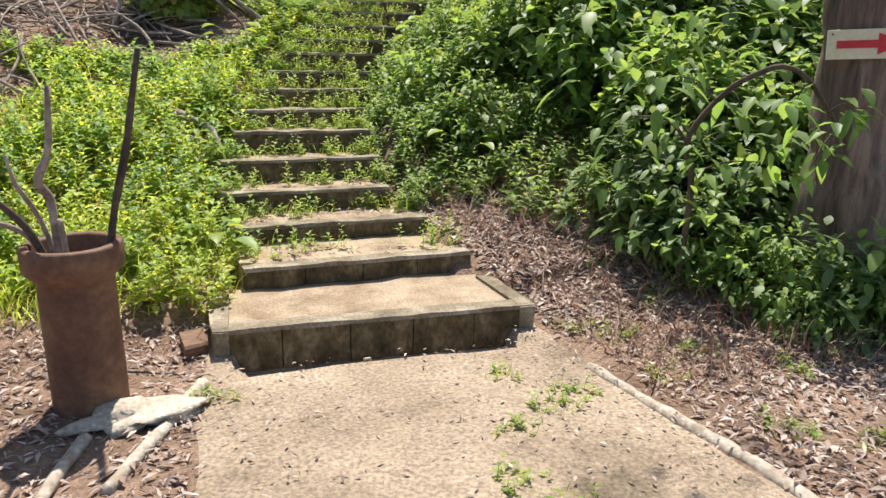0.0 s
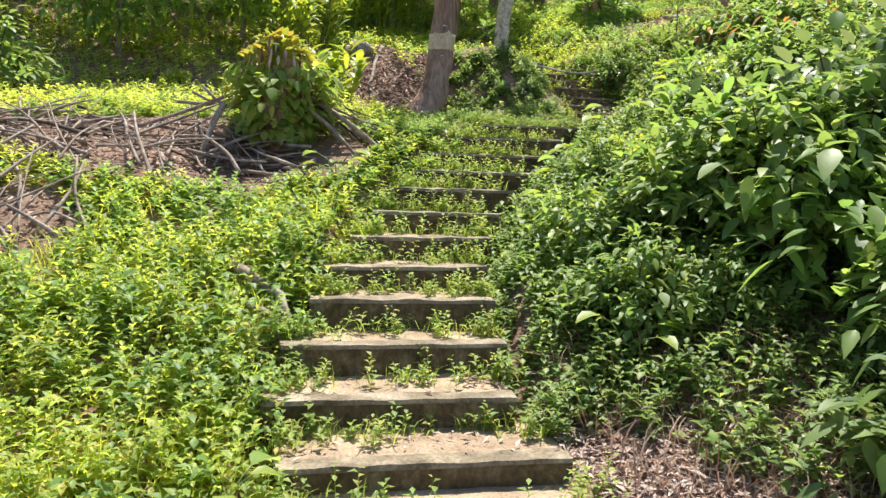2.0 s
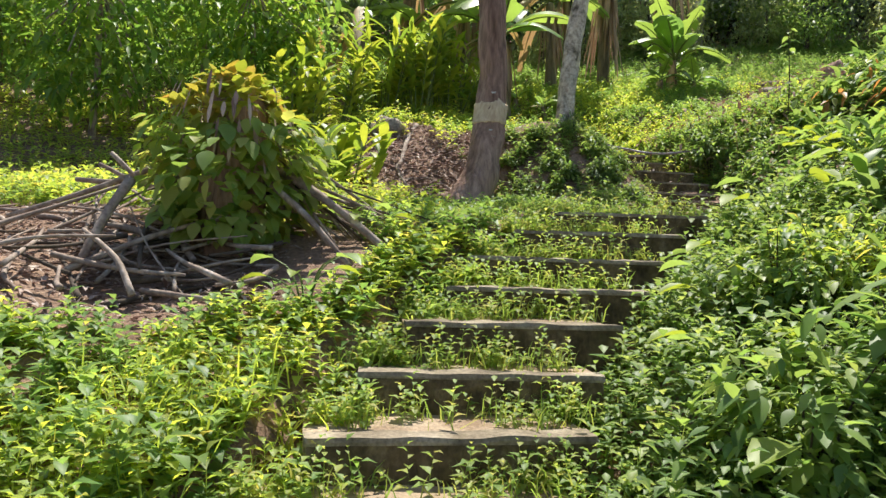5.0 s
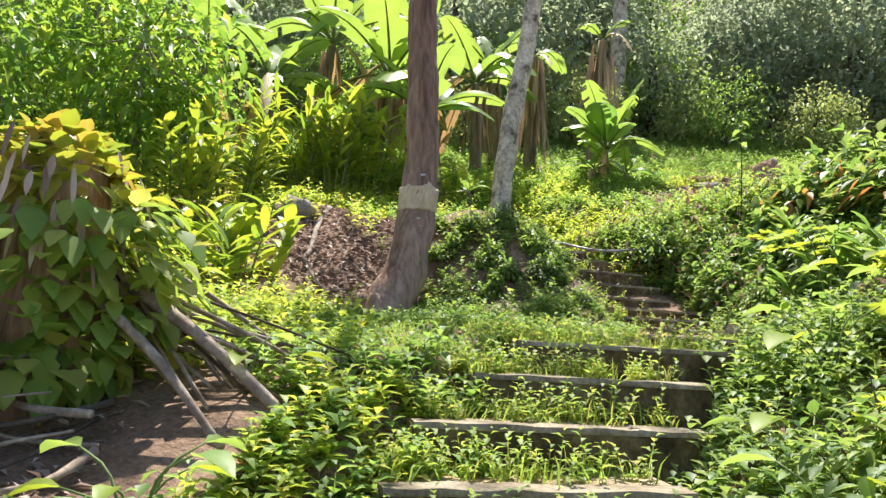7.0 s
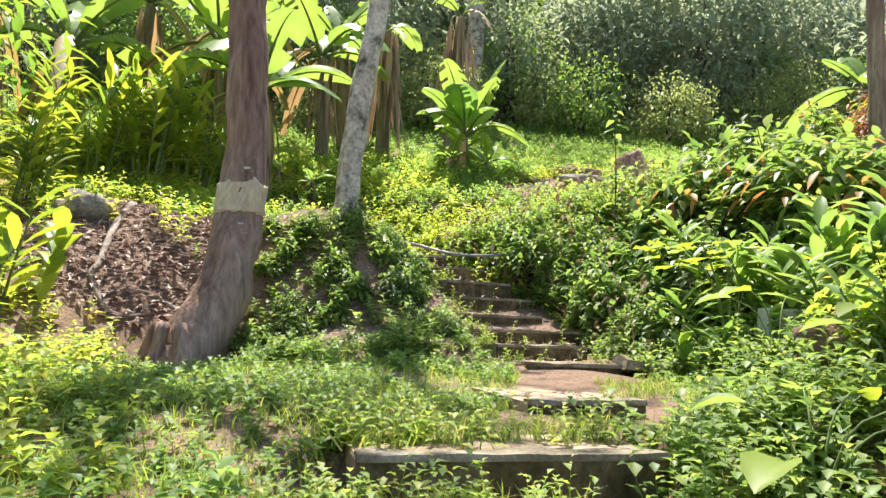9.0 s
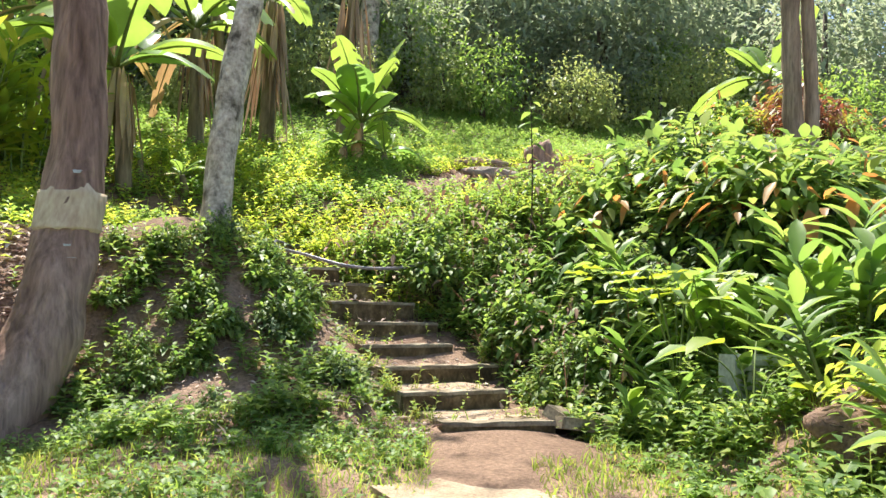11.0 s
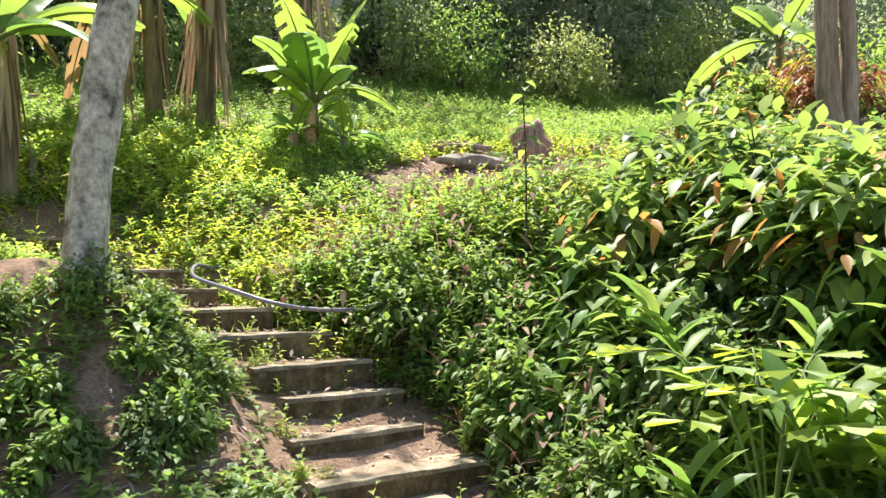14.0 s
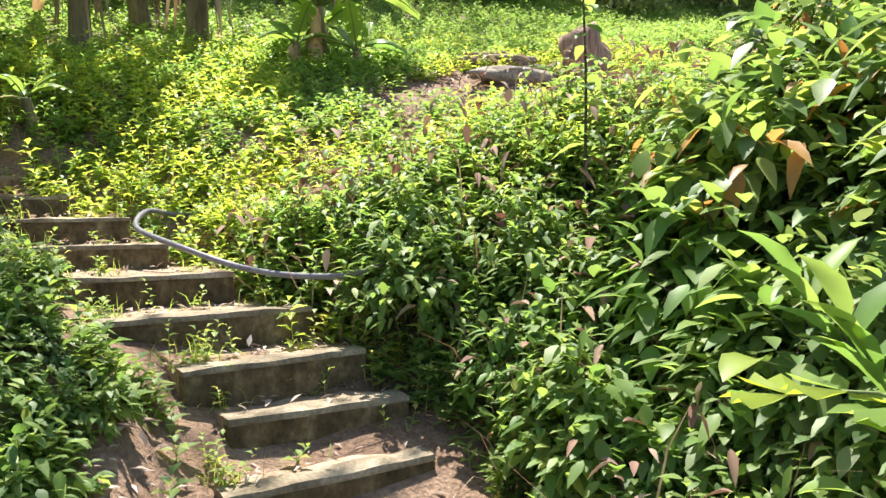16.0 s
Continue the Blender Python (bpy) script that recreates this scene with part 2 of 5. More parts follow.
def slab(corners, top, bottom, uneven=0.01, cuts=6):
    """A cast block on four plan corners (front left, front right, back right, back left) with chipped, wavy edges."""
    bm = bmesh.new()
    (ax, ay), (bx, by), (cx, cy), (dx, dy) = corners
    rows = []
    for i in range(cuts + 1):
        t = i / cuts
        f, b = Vector((ax + (bx - ax) * t, ay + (by - ay) * t, 0)), Vector((dx + (cx - dx) * t, dy + (cy - dy) * t, 0))
        ring = []
        for base, z in ((f, bottom), (f, top - 0.015), (f.lerp(b, 0.06), top), (b, top), (b, bottom)):
            w = noise.noise_vector(base * 7.0 + Vector((0, 0, z * 3))) * uneven
            ring.append(bm.verts.new((base.x + w.x, base.y + w.y, z + (w.z if z != bottom else 0))))
        rows.append(ring)
    for p, q in zip(rows, rows[1:]):
        for k in range(5):
            bm.faces.new((p[k], q[k], q[(k + 1) % 5], p[(k + 1) % 5]))
    bm.faces.new(rows[0])
    bm.faces.new(rows[-1][::-1])
    bmesh.ops.recalc_face_normals(bm, faces=bm.faces)
    return bm


def part(name, bm, mat, parent=None, label="", smooth=False):
    me = bpy.data.meshes.new(name)
    bm.to_mesh(me)
    bm.free()
    me.materials.append(mat)
    if smooth:
        me.shade_smooth()
    ob = new(name, me)
    ob.parent = parent
    return tagged(ob, label)


def boulder(size, seed, rough=0.25, level=3):
    bm = bmesh.new()
    bmesh.ops.create_icosphere(bm, subdivisions=level, radius=1)
    for v in bm.verts:
        n = v.co.normalized()
        k = 1 + rough * noise.noise(n * 1.4 + Vector((seed, 0, 0))) + rough * 0.4 * noise.noise(n * 4 + Vector((0, seed, 0)))
        v.co = Vector((n.x * size[0], n.y * size[1], n.z * size[2])) * k
    return bm


def unit(v):
    return v / np.maximum(np.linalg.norm(v, axis=-1, keepdims=True), 1e-6)


class Foliage:
    """Gathers leaves and blades, to be written as one mesh."""

    def __init__(self):
        self.v, self.t, self.n = [], [], 0

    def add(self, rows, tris):
        count, per = rows.shape[:2]
        idx = self.n + np.arange(count)[:, None, None] * per + np.asarray(tris)[None]
        self.v.append(rows.reshape(-1, 3))
        self.t.append(idx.reshape(-1, 3))
        self.n += count * per

    def leaves(self, p, d, length, width, droop=0.25, fold=0.12, simple=False):
        """Pointed leaves folded along the midrib."""
        d = unit(d)
        up = np.zeros_like(d)
        up[:, 2] = 1
        s = unit(np.cross(d, up) + 1e-4)
        n = np.cross(s, d)
        L, W = length[:, None], width[:, None]
        if simple:
            mid = p + d * L * 0.45 - up * droop * L * 0.15
            left = mid - d * L * 0.06 + s * W * 0.5 + n * fold * L
            right = mid - d * L * 0.06 - s * W * 0.5 + n * fold * L
            tip = p + d * L * 0.97 - up * droop * L
            self.add(np.stack([p, left, right, mid, tip], 1), [(0, 3, 1), (0, 2, 3), (1, 3, 4), (3, 2, 4)])
            return
        rows = [p]
        for t, w in ((0.14, 0.58), (0.38, 1.0), (0.7, 0.66)):
            c = p + d * L * t - up * droop * L * t * t
            lift = n * fold * L * w * 0.8
            rows += [c + s * W * w * 0.5 + lift, c, c - s * W * w * 0.5 + lift]
        rows.append(p + d * L - up * droop * L)
        tris = [(0, 2, 1), (0, 3, 2)]
        for i in (1, 4):
            tris += [(i, i + 1, i + 4), (i, i + 4, i + 3), (i + 1, i + 2, i + 5), (i + 1, i + 5, i + 4)]
        self.add(np.stack(rows, 1), tris + [(7, 8, 10), (8, 9, 10)])

    def blades(self, p, d, length, width, droop=0.4):
        """Narrow grass blades or thin stalks that bend over."""
        d = unit(d)
        up = np.zeros_like(d)
        up[:, 2] = 1
        ang = np.random.uniform(0, 2 * np.pi, len(p))
        s = np.stack([np.cos(ang), np.sin(ang), 0 * ang], 1)
        flat = d * np.array([1, 1, 0])
        L, W = length[:, None], width[:, None]
        m = p + d * L * 0.55
        tip = p + d * L + flat * L * droop - up * L * droop * 0.4
        self.add(np.stack([p + s * W / 2, p - s * W / 2, m + s * W * 0.4, m - s * W * 0.4, tip], 1), [(0, 1, 2), (1, 3, 2), (2, 3, 4)])

    def straps(self, p, d, length, width, droop=0.5):
        """Long lance-shaped leaves in four lengths, keeled along the middle."""
        d = unit(d)
        up = np.zeros_like(d)
        up[:, 2] = 1
        s = unit(np.cross(d, up) + 1e-4)
        n = np.cross(s, d)
        L, W = length[:, None], width[:, None]
        rows = []
        for t, w in ((0, 0.12), (0.22, 0.75), (0.5, 1.0), (0.78, 0.66), (1.0, 0.03)):
            c = p + d * L * t - up * droop * L * t * t
            rows += [c + s * W * w / 2 + n * W * w * 0.22, c, c - s * W * w / 2 + n * W * w * 0.22]
        tris = []
        for i in range(4):
            a, b = 3 * i, 3 * i + 3
            tris += [(a, a + 1, b + 1), (a, b + 1, b), (a + 1, a + 2, b + 2), (a + 1, b + 2, b + 1)]
        self.add(np.stack(rows, 1), tris)

    def object(self, name, mat, parent=None, label=""):
        return tris_object(name, np.concatenate(self.v), np.concatenate(self.t), mat, parent, label)


# ---------------------------------------------------------------- lie of the land
PROFILE_Y = [-60, 0, 3.9, 4.6, 5.7, 7.0, 8.4, 10.1, 11.0, 12.6, 13.9, 14.9, 16.0, 17.0, 19.5, 24, 30, 45, 80]
PROFILE_Z = [-1.5, 0, 0.02, 0.12, 0.38, 0.88, 1.33, 1.96, 2.12, 2.20, 2.42, 2.85, 3.30, 3.65, 4.75, 6.3, 8.6, 19, 42]
STAIR_Y = [3.0, 3.9, 5.7, 7.1, 8.4, 9.3, 10.2, 11.1, 12.7, 13.9, 14.6, 15.7, 16.8, 17.5, 18.1]
STAIR_X = [1.05, 1.05, 1.0, 1.2, 1.72, 2.2, 2.75, 3.75, 4.68, 5.0, 5.0, 4.5, 4.13, 3.83, 3.5]


def smooth_step(t):
    t = np.clip(t, 0, 1)
    return t * t * (3 - 2 * t)


def stair_axis(y):
    return np.interp(y, STAIR_Y, STAIR_X)


def land(x, y):
    """Height of the ground at x, y (numbers or arrays)."""
    x, y = np.asarray(x, float), np.asarray(y, float)
    reach = y + 0.25 * np.clip(x - 5, 0, 25)
    z = np.interp(reach, PROFILE_Y, PROFILE_Z)
    off = x - stair_axis(y)
    bank = np.interp(y, [3.5, 5, 9, 11, 13, 15.5, 18, 22], [0.0, 0.35, 0.55, 0.8, 1.15, 0.75, 0.15, 0])
    z = z + bank * smooth_step((off - 0.75) / 2.0)
    z = z + 0.5 * np.exp(-((x - 3.4) ** 2 + (y - 15.0) ** 2) / 0.8)
    z = z - 0.28 * np.exp(-((x - 1.9) ** 2) / 1.0 - ((y - 13.7) ** 2) / 0.7)
    z = z + 0.25 * np.exp(-((x - 1.6) ** 2 + (y - 15.6) ** 2) / 1.6)
    z = z + 0.18 * np.exp(-((x + 1.6) ** 2 + (y - 8.7) ** 2) / 1.2)
    z = z + 0.9 * np.exp(-((x - 14.0) ** 2 + (y - 17.0) ** 2) / 9.0)
    on_stairs = (np.abs(off) < 0.75) & (((y > 3.7) & (y < 10.5)) | ((y > 13.0) & (y < 18.3)))
    lump = 0.035 * np.sin(2.3 * x + 1.1 * y) * np.sin(1.7 * y - 0.6 * x) + 0.02 * np.sin(5.1 * x) * np.cos(4.3 * y)
    z = z + np.where((y < 4) & (x > -0.3) & (x < 2.3), 0.15, 1.0) * lump
    beside = smooth_step((np.abs(off) - 0.6) / 0.15) * smooth_step((2.2 - np.abs(off)) / 1.2) * (((y > 4.4) & (y < 10.2)) | ((y > 13) & (y < 18.0)))
    trench = np.interp(y, [15.3, 16.4, 17.5, 18.2, 19.2], [0.0, 0.12, 0.26, 0.34, 0.0]) * smooth_step((1.7 - np.abs(off)) / 0.95)
    return z + 0.08 * beside - trench - np.where(on_stairs, 0.11, 0.0)


def ground_z(x, y):
    return float(land(x, y))


gx = np.concatenate([np.linspace(-70, -8, 26), np.arange(-7.5, 13.0, 0.16), np.linspace(13.5, 80, 28)])
gy = np.concatenate([np.linspace(-60, -3, 20), np.arange(-2.7, 22.0, 0.16), np.linspace(22.5, 90, 40)])
XX, YY = np.meshgrid(gx, gy, indexing="ij")
gv = np.stack([XX, YY, land(XX, YY)], -1).reshape(-1, 3)
ni, nj = len(gx), len(gy)
ii, jj = np.meshgrid(np.arange(ni - 1), np.arange(nj - 1), indexing="ij")
q = (ii * nj + jj).ravel()
ground = tris_object("ground", gv, np.concatenate([np.stack([q, q + nj, q + nj + 1], 1), np.stack([q, q + nj + 1, q + 1], 1)]), SOIL)
ground.data.shade_smooth()
tagged(ground, "brown leaf-littered hillside soil rising behind the steps", "ground", kind="structure")

# ---------------------------------------------------------------- path and steps
def path_sheet():
    bm = bmesh.new()
    n, grid = 40, []
    for j in range(61):
        y = -3 + 7.1 * j / 60
        row = []
        for i in range(n + 1):
            u = i / n
            left = 0.12 + 0.10 * noise.noise(Vector((0, y * 1.3, 0))) - 0.10 * (4 - y) + (0.0 if y > 2 else -0.05 * (2 - y))
            right = 2.02 + 0.08 * noise.noise(Vector((5, y * 1.3, 0))) + 0.05 * (4 - y)
            x = left + (right - left) * u
            z = ground_z(x, y) + 0.022 * math.sin(math.pi * u) ** 0.4 + 0.006 * noise.noise(Vector((x * 4, y * 4, 0))) - 0.006
            row.append(bm.verts.new((x, y, z)))
        grid.append(row)
    for a, b in zip(grid, grid[1:]):
        for i in range(n):
            bm.faces.new((a[i], a[i + 1], b[i + 1], b[i]))
    return bm


tagged(part("path", path_sheet(), SAND, smooth=True), "pale sandy trodden path before the steps", "path", kind="structure")

# nosing of each step: left x, y, right x, y, height of the tread
STEPS_LOW = [
    (0.17, 3.93, 1.95, 3.88, 0.16), (0.40, 4.62, 1.87, 4.66, 0.28), (0.42, 5.22, 1.77, 5.28, 0.39), (0.33, 5.72, 1.62, 5.74, 0.53),
    (0.40, 6.19, 1.68, 6.24, 0.69), (0.55, 6.65, 1.70, 6.67, 0.86), (0.64, 7.05, 1.75, 7.15, 1.00), (0.85, 7.50, 1.87, 7.58, 1.15),
    (1.02, 8.00, 2.02, 7.98, 1.30), (1.22, 8.38, 2.22, 8.40, 1.47), (1.45, 8.90, 2.52, 8.88, 1.61), (1.62, 9.32, 2.80, 9.27, 1.77),
    (1.96, 9.75, 3.02, 9.60, 1.94), (2.30, 10.22, 3.40, 10.05, 2.09)]
STEPS_HIGH = [
    (3.42, 11.06, 4.05, 11.02, 2.17), (4.30, 12.72, 4.98, 12.52, 2.26), (4.35, 13.27, 5.12, 13.19, 2.37), (4.48, 13.85, 5.50, 13.88, 2.48),
    (4.52, 14.28, 5.36, 14.34, 2.61), (4.62, 14.64, 5.40, 14.65, 2.775), (4.50, 14.85, 5.32, 14.94, 2.94), (4.22, 15.27, 5.20, 15.30, 3.10),
    (4.08, 15.76, 4.92, 15.70, 3.25), (3.88, 16.36, 4.70, 16.32, 3.375), (3.70, 16.84, 4.56, 16.79, 3.52), (3.36, 17.44, 4.30, 17.46, 3.655),
    (3.02, 18.02, 3.95, 18.05, 3.80)]


def step(spec, following, group, word):
    lx, ly, rx, ry, z = spec
    a, b = Vector((lx, ly)), Vector((rx, ry))
    along = (b - a).normalized()
    back = Vector((-along.y, along.x))
    depth = max(0.25, min(0.8, ((Vector(following[:2]) + Vector(following[2:4])) / 2 - (a + b) / 2).dot(back))) if following else 0.5
    st = thing("step", Matrix.Identity(4), word, "step", group)
    th = 0.09
    # the riser is laid of cast blocks with open joints
    count = max(3, round((b - a).length / 0.36)) if z < 0.3 else 1
    for i in range(count):
        p, q = a + (b - a) * (i / count), a + (b - a) * ((i + 1) / count)
        g = along * 0.003
        j = random.uniform(-0.004, 0.004)
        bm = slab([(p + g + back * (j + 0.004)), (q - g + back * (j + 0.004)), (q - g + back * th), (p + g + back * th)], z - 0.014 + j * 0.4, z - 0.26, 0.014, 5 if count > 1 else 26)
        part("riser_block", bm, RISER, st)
    # Same concrete as the riser, coloured paler for light on the top edge.
    part("nosing", slab([a + back * 0.001, b + back * 0.001, b + back * (th + 0.03), a + back * (th + 0.03)], z + 0.004, z - 0.02, 0.009, 40), CONCRETE, st, "worn concrete nosing coloured paler for the light on its edge")
    bm = slab([a + back * 0.07, b + back * 0.07, b + back * (depth + 0.05), a + back * (depth + 0.05)], z - 0.008, z - 0.3, 0.016, 12)
    part("tread", bm, TREAD, st, "trodden earth tread")
    return st


for flight, group in ((STEPS_LOW, "steps of the lower flight"), (STEPS_HIGH, "steps of the upper flight")):
    for i, spec in enumerate(flight):
        nxt = flight[i + 1] if i + 1 < len(flight) else None
        if i == 0 and flight is STEPS_LOW:
            word = "wide lowest concrete step with worn rim, pale for the light on it"
        else:
            word = "mossy concrete step half overgrown with weeds" if flight is STEPS_LOW else "dark mossy concrete step with dead leaves"
        step(spec, nxt, group, word)

# the rim at the open end of the lowest step
rim = slab([(0.17, 3.93), (0.25, 3.93), (0.31, 4.6), (0.23, 4.6)], 0.172, -0.05, 0.01, 4)
tagged(part("kerb", rim, CONCRETE), "pale concrete rim along the lowest step's end", "kerb")
rim = slab([(1.87, 3.88), (1.96, 3.88), (1.93, 4.5), (1.84, 4.5)], 0.17, -0.05, 0.01, 4)
tagged(part("kerb", rim, CONCRETE), "mossy concrete rim along the lowest step's end", "kerb")


# ---------------------------------------------------------------- trees with bare trunks
def trunk_mesh(points, radii, sides=20, wobble=0.22, n=46):
    pts = spline(points, n)
    rr = np.interp(np.linspace(0, 1, n + 1), np.linspace(0, 1, len(radii)), radii)
    return tube(pts, rr, sides, wobble, 4.0)


def crown(f, centre, radius, clumps, per, size, rng, flat=0.7, slim=0.42, twigs=None):
    """Leaves in loose clumps round twig ends, with gaps between them."""
    u = unit(rng.normal(size=(clumps, 3)))
    r = rng.uniform(0.25, 1.0, (clumps, 1)) ** 0.55
    ends = np.asarray(centre) + u * r * np.asarray(radius) * np.array([1, 1, flat])
    if twigs is not None:
        twigs.extend(ends.tolist())
    pick = np.repeat(np.arange(clumps), per)
    spread = np.mean(radius) * 0.20
    p = ends[pick] + rng.normal(size=(len(pick), 3)) * spread * np.array([1, 1, 0.6])
    d = u[pick] * 0.7 + rng.normal(size=(len(pick), 3)) * 0.7 + np.array([0, 0, 0.1])
    L = size * rng.uniform(0.6, 1.25, len(pick))
    f.leaves(p, d, L, L * slim, 0.3, simple=True)


def tree(name, points, radii, bark, label, mat=SHRUB, crowns=(), seed=1, sides=20):
    base = points[0]
    t = thing(name, pose(*base), label, "tree")
    local = [Vector(p) - Vector(base) for p in points]
    v, f = trunk_mesh(local, radii, sides)
    tr = mesh_object("trunk", v, f, bark, t)
    rng = np.random.default_rng(seed)
    if crowns:
        fo, tw = Foliage(), []
        limbs = []
        for (c, r, clumps, per, size) in crowns:
            ends = []
            crown(fo, Vector(c) - Vector(base), r, clumps, per, size, rng, twigs=ends)
            for e in ends[:: max(1, len(ends) // 14)]:
                mid = (Vector(e) + local[-1]) / 2 + Vector((0, 0, -0.2))
                limbs.append(tube(spline([local[-1] - Vector((0, 0, 0.3)), mid, e], 6), np.linspace(radii[-1] * 0.5, 0.012, 7), 6))
        for v, f in limbs:
            mesh_object("limb", v, f, bark, t)
        fo.object("crown", mat, t)
    return t, tr


def ring_patch(points, radii, z0, z1, proud, mat, parent, name, base, label, a0=0.0, a1=2 * math.pi):
    """A sleeve that lies on a trunk between two heights."""
    pts = spline([Vector(p) - Vector(base) for p in points], 200)
    rr = np.interp(np.linspace(0, 1, 201), np.linspace(0, 1, len(radii)), radii)
    sel = [i for i, p in enumerate(pts) if z0 <= p.z <= z1]
    verts, faces, n = [], [], 24
    for r, i in enumerate(sel):
        for k in range(n + 1):
            span = 1.0 if a1 - a0 > 6 else math.sqrt(max(0.02, 1 - (2 * r / max(1, len(sel) - 1) - 1) ** 2)) * (1 + 0.5 * noise.noise(Vector((r * 0.9, z0 * 7, k * 0.02))))
            a = (a0 + a1) / 2 + (a1 - a0) * (k / n - 0.5) * span
            end = r in (0, len(sel) - 1)
            w = 1 + 0.22 * noise.noise(pts[i] * 4.0 + Vector((math.cos(a), math.sin(a), 0)) * 1.7)
            dz = 0.11 * noise.noise(Vector((math.cos(a) * 5, math.sin(a) * 5, r))) if end else 0
            rad = rr[i] * w + (proud if not end else -0.02)
            verts.append(pts[i] + Vector((math.cos(a) * rad, math.sin(a) * rad, dz)))
        if r:
            for k in range(n):
                a = (r - 1) * (n + 1) + k
                faces.append((a, a + 1, a + n + 2, a + n + 1))
    return mesh_object(name, verts, faces, mat, parent, label)


# brown tree on the landing, with a bare band on its bark
T1 = [(2.00, 13.88, 2.02), (2.30, 14.05, 2.6), (2.44, 14.22, 3.2), (2.50, 14.38, 3.9), (2.48, 14.50, 4.8), (2.46, 14.70, 6.2), (2.60, 14.9, 9.5)]
R1 = [0.29, 0.22, 0.195, 0.18, 0.165, 0.155, 0.12]
t1, _ = tree("tree", T1, R1, BARK, "tall leaning brown-barked tree with a bare pale band", HERB,
             [((3.2, 15.0, 11.5), (2.6, 2.6, 2.0), 15, 26, 0.18)], 3)
ring_patch(T1, R1, 1.30, 1.60, 0.014, SCAR, t1, "bare_band", T1[0], "pale band of bare wood")
for z, a in ((1.12, -1.55), (1.20, -1.75), (1.66, -1.75), (1.70, -1.45), (1.86, -1.35), (1.96, -1.45)):
    ring_patch(T1, R1, z, z + 0.06, 0.016, LICHEN, t1, "lichen_patch", T1[0], "whitish lichen patch", a, a + 0.26)
for k in range(7):
    a = k * 0.9 + 0.3
    c, s = math.cos(a), math.sin(a)
    v, f = tube(spline([(0.13 * c, 0.13 * s, 0.42), (0.24 * c, 0.24 * s, 0.14), (0.50 * c, 0.50 * s, -0.08)], 8), np.linspace(0.06, 0.045, 9), 8, 0.3)
    mesh_object("root", v, f, BARK, t1)

# grey tree on the bank beside the upper flight
T2 = [(3.52, 15.12, 2.85), (3.60, 15.2, 3.48), (3.71, 15.3, 4.6), (3.92, 15.4, 5.85), (4.2, 15.6, 8.5)]
t2, _ = tree("tree", T2, [0.16, 0.125, 0.112, 0.105, 0.09], GREYBARK, "grey mottled tree trunk on the soil bank", HERB,
             [((4.6, 16.5, 10.5), (2.4, 2.4, 1.8), 24, 24, 0.18)], 5)

# tree with the painted arrow board, at the edge of the thicket
T0 = [(4.07, 3.80, 0.1), (4.06, 3.81, 1.0), (4.05, 3.83, 1.8), (4.02, 3.9, 4.0), (3.95, 4.1, 6.5)]
t0, _ = tree("tree", T0, [0.32, 0.25, 0.23, 0.21, 0.16], OLDBARK, "thick furrowed trunk carrying an arrow board", SHRUB,
             [((4.6, 4.8, 7.5), (2.2, 2.0, 1.6), 26, 22, 0.16)], 8)


def arrow_sign():
    sg = thing("arrow_sign", pose(3.89, 3.63, 1.655, 0, -3, -47), "cream board with a red arrow nailed to the trunk", "sign")
    bm = bmesh.new()
    bmesh.ops.create_cube(bm, size=1, matrix=Matrix.Diagonal((0.44, 0.018, 0.17, 1)))
    bmesh.ops.bevel(bm, geom=bm.edges[:], offset=0.003, segments=1, affect="EDGES")
    part("board", bm, CREAM, sg)
    bm = bmesh.new()
    outline = [(-0.165, -0.022), (0.05, -0.022), (0.05, -0.062), (0.185, 0.0), (0.05, 0.062), (0.05, 0.022), (-0.165, 0.022)]
    fr = [bm.verts.new((x, -0.014, z)) for x, z in outline]
    bk = [bm.verts.new((x, -0.008, z)) for x, z in outline]
    bm.faces.new(fr)
    for i in range(7):
        bm.faces.new((fr[i], bk[i], bk[(i + 1) % 7], fr[(i + 1) % 7]))
    bmesh.ops.recalc_face_normals(bm, faces=bm.faces)
    part("arrow", bm, RED, sg, "red painted arrow")
    for x in (-0.19, 0.19):
        v, f = tube([(x, -0.015, 0.06), (x, -0.009, 0.06)], [0.006, 0.006], 8)
        mesh_object("nail", v, f, DARKSTICK, sg)


arrow_sign()


